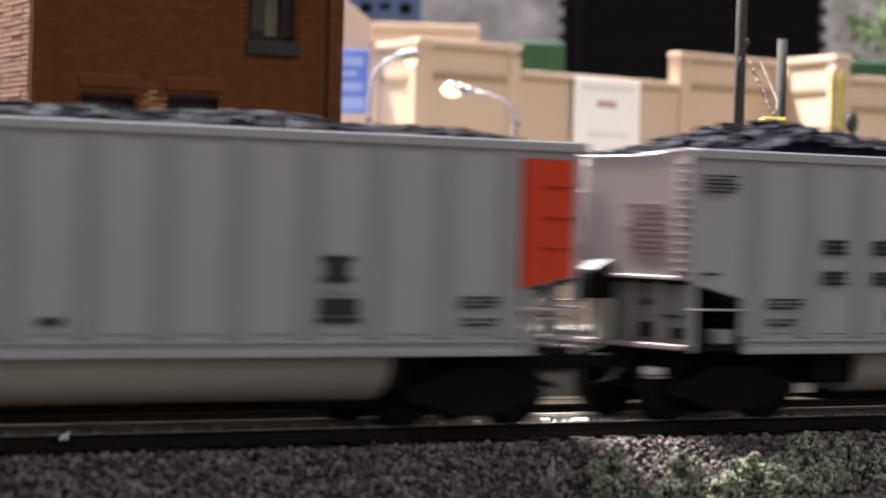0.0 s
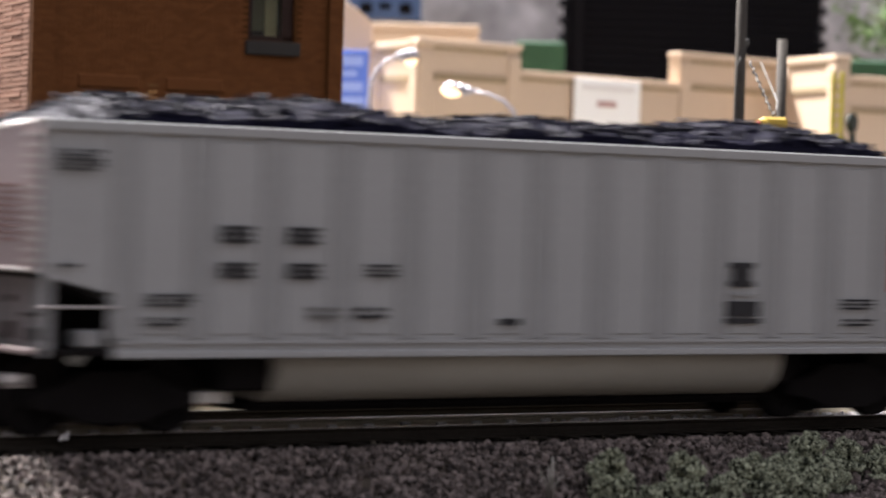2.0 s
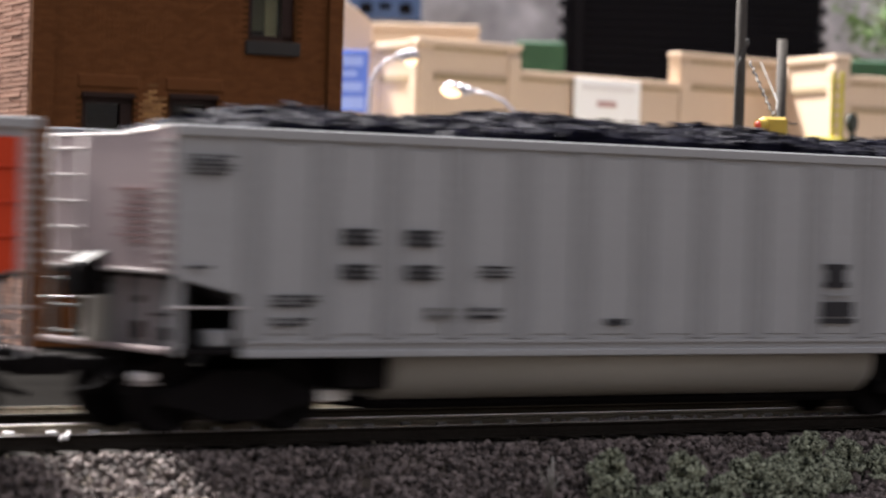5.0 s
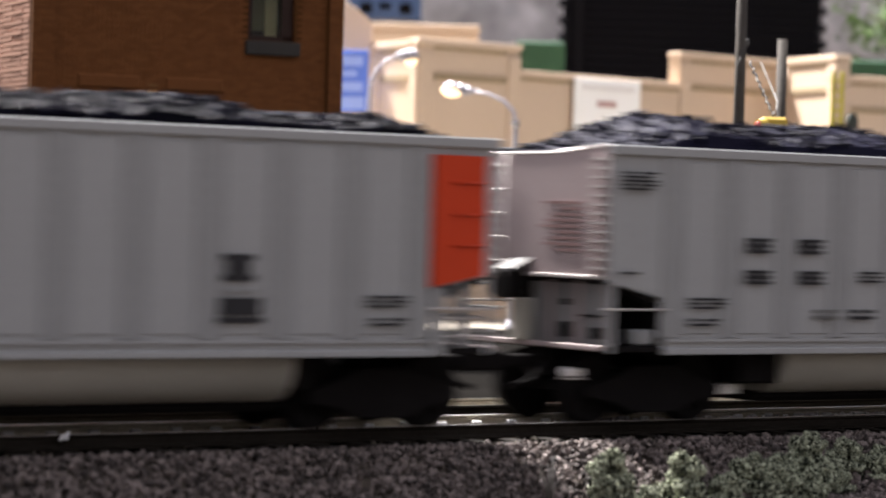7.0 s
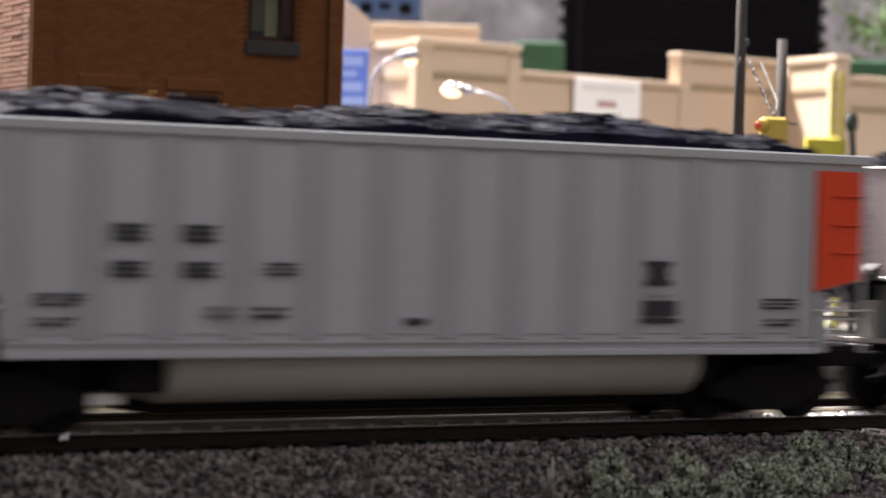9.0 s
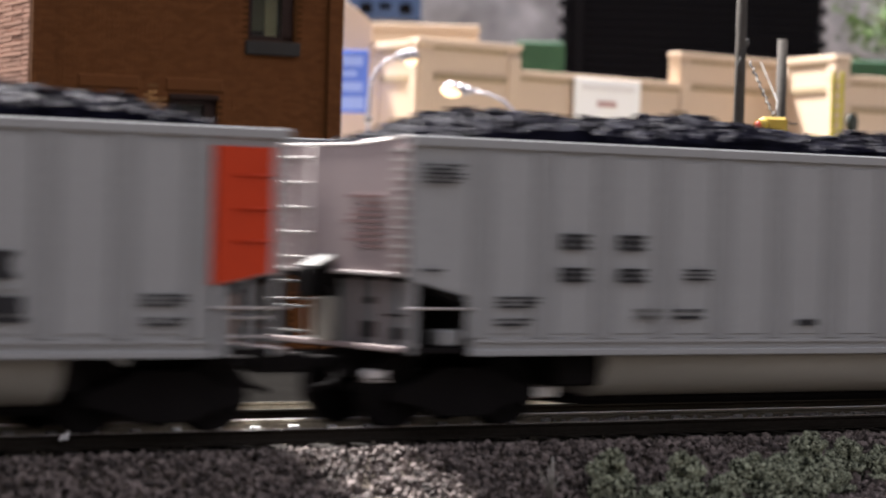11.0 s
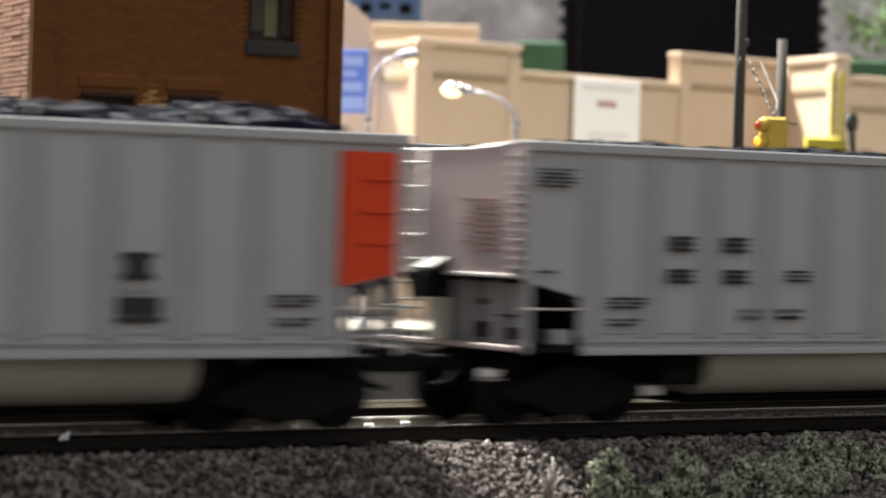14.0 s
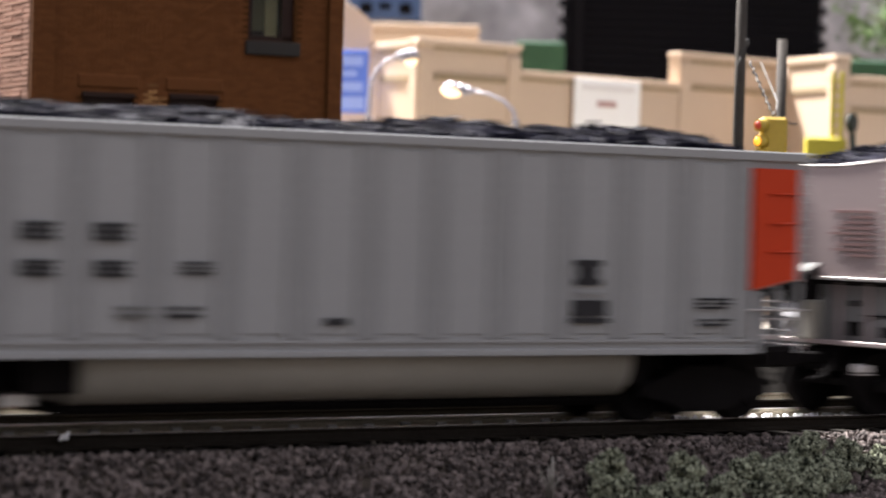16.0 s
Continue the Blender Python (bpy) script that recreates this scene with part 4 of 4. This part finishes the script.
# ---- buildings and hills behind ----
def build_background():
    b = thing("corrugated_building", pose(0.6330, 0.6680, -0.006, 0, 0, -30), "black horizontally boarded building with jagged corners", "building")
    w, h, rows = 0.1155, 0.168, 44
    boxpart("core", (0.001, w - 0.001, 0.0024, 0.016, 0, h), CORRUG, b)
    bm = bmnew()
    step = h / rows
    prism(bm, [(0.0, 0.0), (-0.0024, 0.0006), (-0.0020, step * 0.6), (0.0, step * 0.98)], 0, 1, pose(0, 0, 0, 0, 0, 90) @ Matrix.Diagonal((1, -1, 1, 1)))
    first = part("board", bm, CORRUG, b)
    first.matrix_basis = Matrix.Translation((-0.0015, 0.0024, 0)) @ Matrix.Diagonal((w + 0.003, 1, 1, 1))
    for k in range(1, rows):
        o = share(first, b, Matrix.Translation((-0.0015 - 0.0022 * (k % 2), 0.0024, step * k)) @ Matrix.Diagonal((w + 0.003 + 0.0044 * (k % 2), 1, 1, 1)))
    boxpart("corner_trim", (0.003, 0.0075, -0.0012, 0.0, 0, h), CORRUG, b)
    boxpart("roof", (-0.003, w + 0.003, -0.004, 0.020, h, h + 0.003), CORRUG, b)
    for x, y, run, high, ribs in ((0.5560, 0.6002, 0.0205, 0.1115, 2), (0.6520, 0.5340, 0.055, 0.1073, 5)):
        g = thing("green_container", pose(x, y, -0.006, 0, 0, -34.4), "dark green ribbed container behind the wall", "container", "green containers")
        boxpart("body", (0, run, 0, 0.012, 0, high), GREEN, g, "", 0.001)
        for i in range(ribs):
            boxpart("rib", (0.004 + 0.010 * i, 0.008 + 0.010 * i, -0.0012, 0.0, 0.002, high - 0.002), GREEN, g)
    n = thing("blue_roofed_house", pose(0.5260, 0.6812, -0.006, 0, 0, -34.4), "grey house with weathered blue roof", "house")
    boxpart("wall", (0, 0.029, 0, 0.03, 0, 0.1220), STONE, n)
    bm = bmnew()
    prism(bm, [(-0.001, 0.1222), (0.030, 0.1222), (0.030, 0.1330), (0.012, 0.1420), (-0.001, 0.1360)], -0.004, 0.034)
    part("roof", bm, NAVY, n, "dull blue roof")
    for k, x in enumerate((0.004, 0.012, 0.021)):
        boxpart("dormer", (x, x + 0.005, -0.0052, -0.0042, 0.1245 + 0.002 * (k % 2), 0.1290), CORRUG, n, "dark dormer opening")
    # rock face that closes the view
    bm = bmnew()
    nx, nz = 60, 14
    grid = []
    for j in range(nz):
        row = []
        for i in range(nx):
            x, z = -0.3 + 2.6 * i / (nx - 1), -0.006 + 0.30 * j / (nz - 1)
            nzv = noise.noise(Vector((x * 9, z * 14, 3))) * 0.05 + noise.noise(Vector((x * 30, z * 40, 8))) * 0.018
            row.append(bm.verts.new((x, 1.32 - 0.35 * x + -0.06 * z + nzv, z)))
        grid.append(row)
    for a, c in zip(grid, grid[1:]):
        for i in range(nx - 1):
            bm.faces.new((a[i], a[i + 1], c[i + 1], c[i])).smooth = True
    tagged(part("backdrop", bm, STONE), "grey layered rock hillside behind the town", "hillside", kind="structure")


def build_tree(x, y, h, seed):
    rng = np.random.default_rng(seed)
    t = thing("tree", pose(x, y, -0.006), "small bright green leafy model tree", "tree", "trees behind the wall")
    bm = bmnew()
    tube(bm, [(0, 0, 0), (0.001, 0, h * 0.3), (-0.001, 0.001, h * 0.65), (0, 0, h * 0.9)], 0.003, 8, 0.001)
    for i in range(9):
        a, z = i * 2.4, h * (0.62 + 0.035 * i)
        tube(bm, [(0, 0, z), (0.012 * math.cos(a), 0.012 * math.sin(a), z + 0.008), (0.024 * math.cos(a), 0.024 * math.sin(a), z + 0.012)], 0.0010, 6, 0.0004)
    part("trunk", bm, BARK, t)
    pts, sz = [], []
    for i in range(46):
        a, r, z = rng.uniform(0, 6.28), 0.025 * math.sqrt(rng.random()), h * rng.uniform(0.74, 1.05)
        c = np.array((r * math.cos(a), r * math.sin(a), z))
        k = 26
        pts += list(c + rng.normal(size=(k, 3)) * 0.0045)
        sz += list(rng.uniform(0.0008, 0.0019, k))
    o = new("crown", grains("crown", pts, sz, LEAF, rng, 0.4))
    o.parent = t


# ---- foreground plants ----
def build_shrub(x, y, z, r, seed):
    """A foam clump: a knobbly ball of many fine crumbs that reaches down into the ballast."""
    rng = np.random.default_rng(seed)
    pts, sz = [], []
    knobs = 34
    for i in range(knobs):
        d = rng.normal(size=3)
        d /= np.linalg.norm(d)
        c = d * r * rng.uniform(0.40, 0.86) * np.array((1.0, 1.0, 0.95))
        k = 190
        e = rng.normal(size=(k, 3))
        e /= np.linalg.norm(e, axis=1)[:, None]
        pts += list(c + e * (r * rng.uniform(0.13, 0.30) * (0.75 + 0.35 * rng.random((k, 1)))))
        sz += list(rng.uniform(0.00012, 0.00034, k))
    floor_z = float(bed_height(y)) - z
    n = 700
    ring = rng.uniform(0, 6.28, n)
    rad = r * np.sqrt(rng.random(n)) * 0.95
    pts += list(np.stack([rad * np.cos(ring), rad * np.sin(ring), floor_z + (max(0.0, -0.3 * r - floor_z)) * rng.random(n)], 1))
    sz += list(rng.uniform(0.0002, 0.0005, n))
    pts = [(q[0], q[1], max(q[2], floor_z)) for q in pts]
    o = new("shrub", grains("shrub", pts, sz, BUSHMAT, rng, 0.8, 0.35))
    o.location = (x, y, z)
    tagged(o, "low grey-green foam shrub on the ballast edge", "shrub", "shrubs beside the track")


def build_plants():
    shrubs = [(0.1268, -0.0210, -0.0047, 0.0034), (0.1397, -0.0210, -0.0055, 0.0037), (0.1322, -0.0230, -0.0082, 0.0020), (0.1543, -0.0190, -0.0058, 0.0034),
              (0.1703, -0.0140, -0.0033, 0.0034), (0.1792, -0.0130, -0.0045, 0.0036), (0.1708, -0.0190, -0.0071, 0.0040), (0.1565, -0.0220, -0.0075, 0.0036),
              (0.1836, -0.0160, -0.0067, 0.0036), (0.1472, -0.0220, -0.0078, 0.0030), (0.1622, -0.0230, -0.0082, 0.0034), (0.1625, -0.0165, -0.0060, 0.0036),
              (0.1890, -0.0120, -0.0062, 0.0036), (0.1360, -0.0255, -0.0100, 0.0022)]
    for i, q in enumerate(shrubs):
        build_shrub(*q, i + 1)
    rng = random.Random(9)
    t = bmnew()
    for i in range(34):
        a, sp = rng.uniform(0, 6.28), rng.uniform(0.0002, 0.0022)
        hgt = rng.uniform(0.0028, 0.0062)
        tube(t, [(0.0004 * math.cos(a), 0.0004 * math.sin(a), 0), (sp * 0.5 * math.cos(a), sp * 0.5 * math.sin(a), hgt * 0.6), (sp * math.cos(a), sp * math.sin(a), hgt)], 0.00006, 3)
    tuft = part("grass_tuft", t, DRY, at=pose(0.1165, -0.020, -0.0080))
    tagged(tuft, "pale dry grass tuft in the ballast", "grass")
    me = grains("white_stone", [(0, 0, 0), (0.0006, 0.0002, 0.0003), (-0.0005, 0, -0.0001)], [0.0006, 0.0006, 0.0004], WHITESTONE, np.random.default_rng(2))
    o = new("white_stone", me)
    o.location = (0.0546, 0.0090, -0.0003)
    tagged(o, "small white stone lying against the rail", "stone")
    f = bmnew()
    for i in range(7):
        a = i * 0.9
        tube(f, [(0, 0, 0), (0.0006 * math.cos(a), 0.0004 * math.sin(a), 0.0012), (0.0022 * math.cos(a), 0.0006 * math.sin(a), 0.0016 + 0.0005 * math.sin(3 * a))], 0.00004, 3)
    tagged(part("lint", f, DRY, at=pose(0.1388, 0.0200, -0.0022)), "wisp of pale fibres caught between the rails", "lint")


# the train's small gains and losses of time, in seconds
PACE = ((0.0, -0.008), (2.0, -0.0095), (4.0, -0.0085), (6.3, -0.0085), (7.4, -0.010), (8.5, -0.0140), (11.0, -0.0140), (12.7, -0.0140), (14.0, -0.0070), (15.0, -0.0020), (16.0, 0.0036))


def motions():
    shared = None
    for k, car in CARS.items():
        rows = [(t, pose(REAR + SPEED * (t + lag) - PITCH_LENGTH * k, MID, 0)) for t, lag in PACE]
        walk(car, rows)
        for truck in car.children:
            for axle in truck.children:
                if not axle.name.startswith("wheelset"):
                    continue
                if shared is None:
                    shared = {}
                mark = round(axle.matrix_basis.translation.x, 4)
                if mark not in shared:
                    u = axle.matrix_basis.translation.copy()
                    walk(axle, [(f / FPS, pose(u.x, u.y, u.z, 0, math.degrees(SPEED * f / FPS / 0.00525) % 360, 0)) for f in range(0, 481)])
                    shared[mark] = axle.animation_data
                else:
                    axle.rotation_mode = "QUATERNION"
                    axle.animation_data_create()
                    axle.animation_data.action = shared[mark].action
                    axle.animation_data.action_slot = shared[mark].action_slot


build_ground()
build_bounce_slab()
build_dark_strip()
build_track("dark railway track with polished rails and ties", MID, 0.0, -0.0003, 64, True)
build_track("second dark railway track beyond the train", 0.0600, -0.0006, 0.0, 70, False)
build_train()
build_brick_building()
build_wall_run()
build_signs()
build_street_lamp((0.3430, 0.3815), [(0.3430, 0.3815, 0.060), (0.3433, 0.3813, 0.0714), (0.3446, 0.3806, 0.0755), (0.3468, 0.3792, 0.0785), (0.3505, 0.3767, 0.0806)],
                  ((0.3495, 0.3774, 0.0802), (0.3552, 0.3734, 0.0810)), (0.3536, 0.3745, 0.0789), 0.0016, 1.3)
build_street_lamp((0.3804, 0.3559), [(0.3804, 0.3559, 0.060), (0.3798, 0.3563, 0.0645), (0.3770, 0.3583, 0.0676), (0.3735, 0.3607, 0.0694), (0.3691, 0.3637, 0.0704)],
                  ((0.3697, 0.3633, 0.0702), (0.3618, 0.3688, 0.0712)), (0.3640, 0.3672, 0.0701), 0.0023, 1.5)
build_poles()
build_yellow_equipment()
build_parked_car()
build_background()
build_tree(0.7600, 0.5860, 0.160, 3)
build_tree(0.7960, 0.5800, 0.152, 4)
build_plants()
build_ballast()
motions()
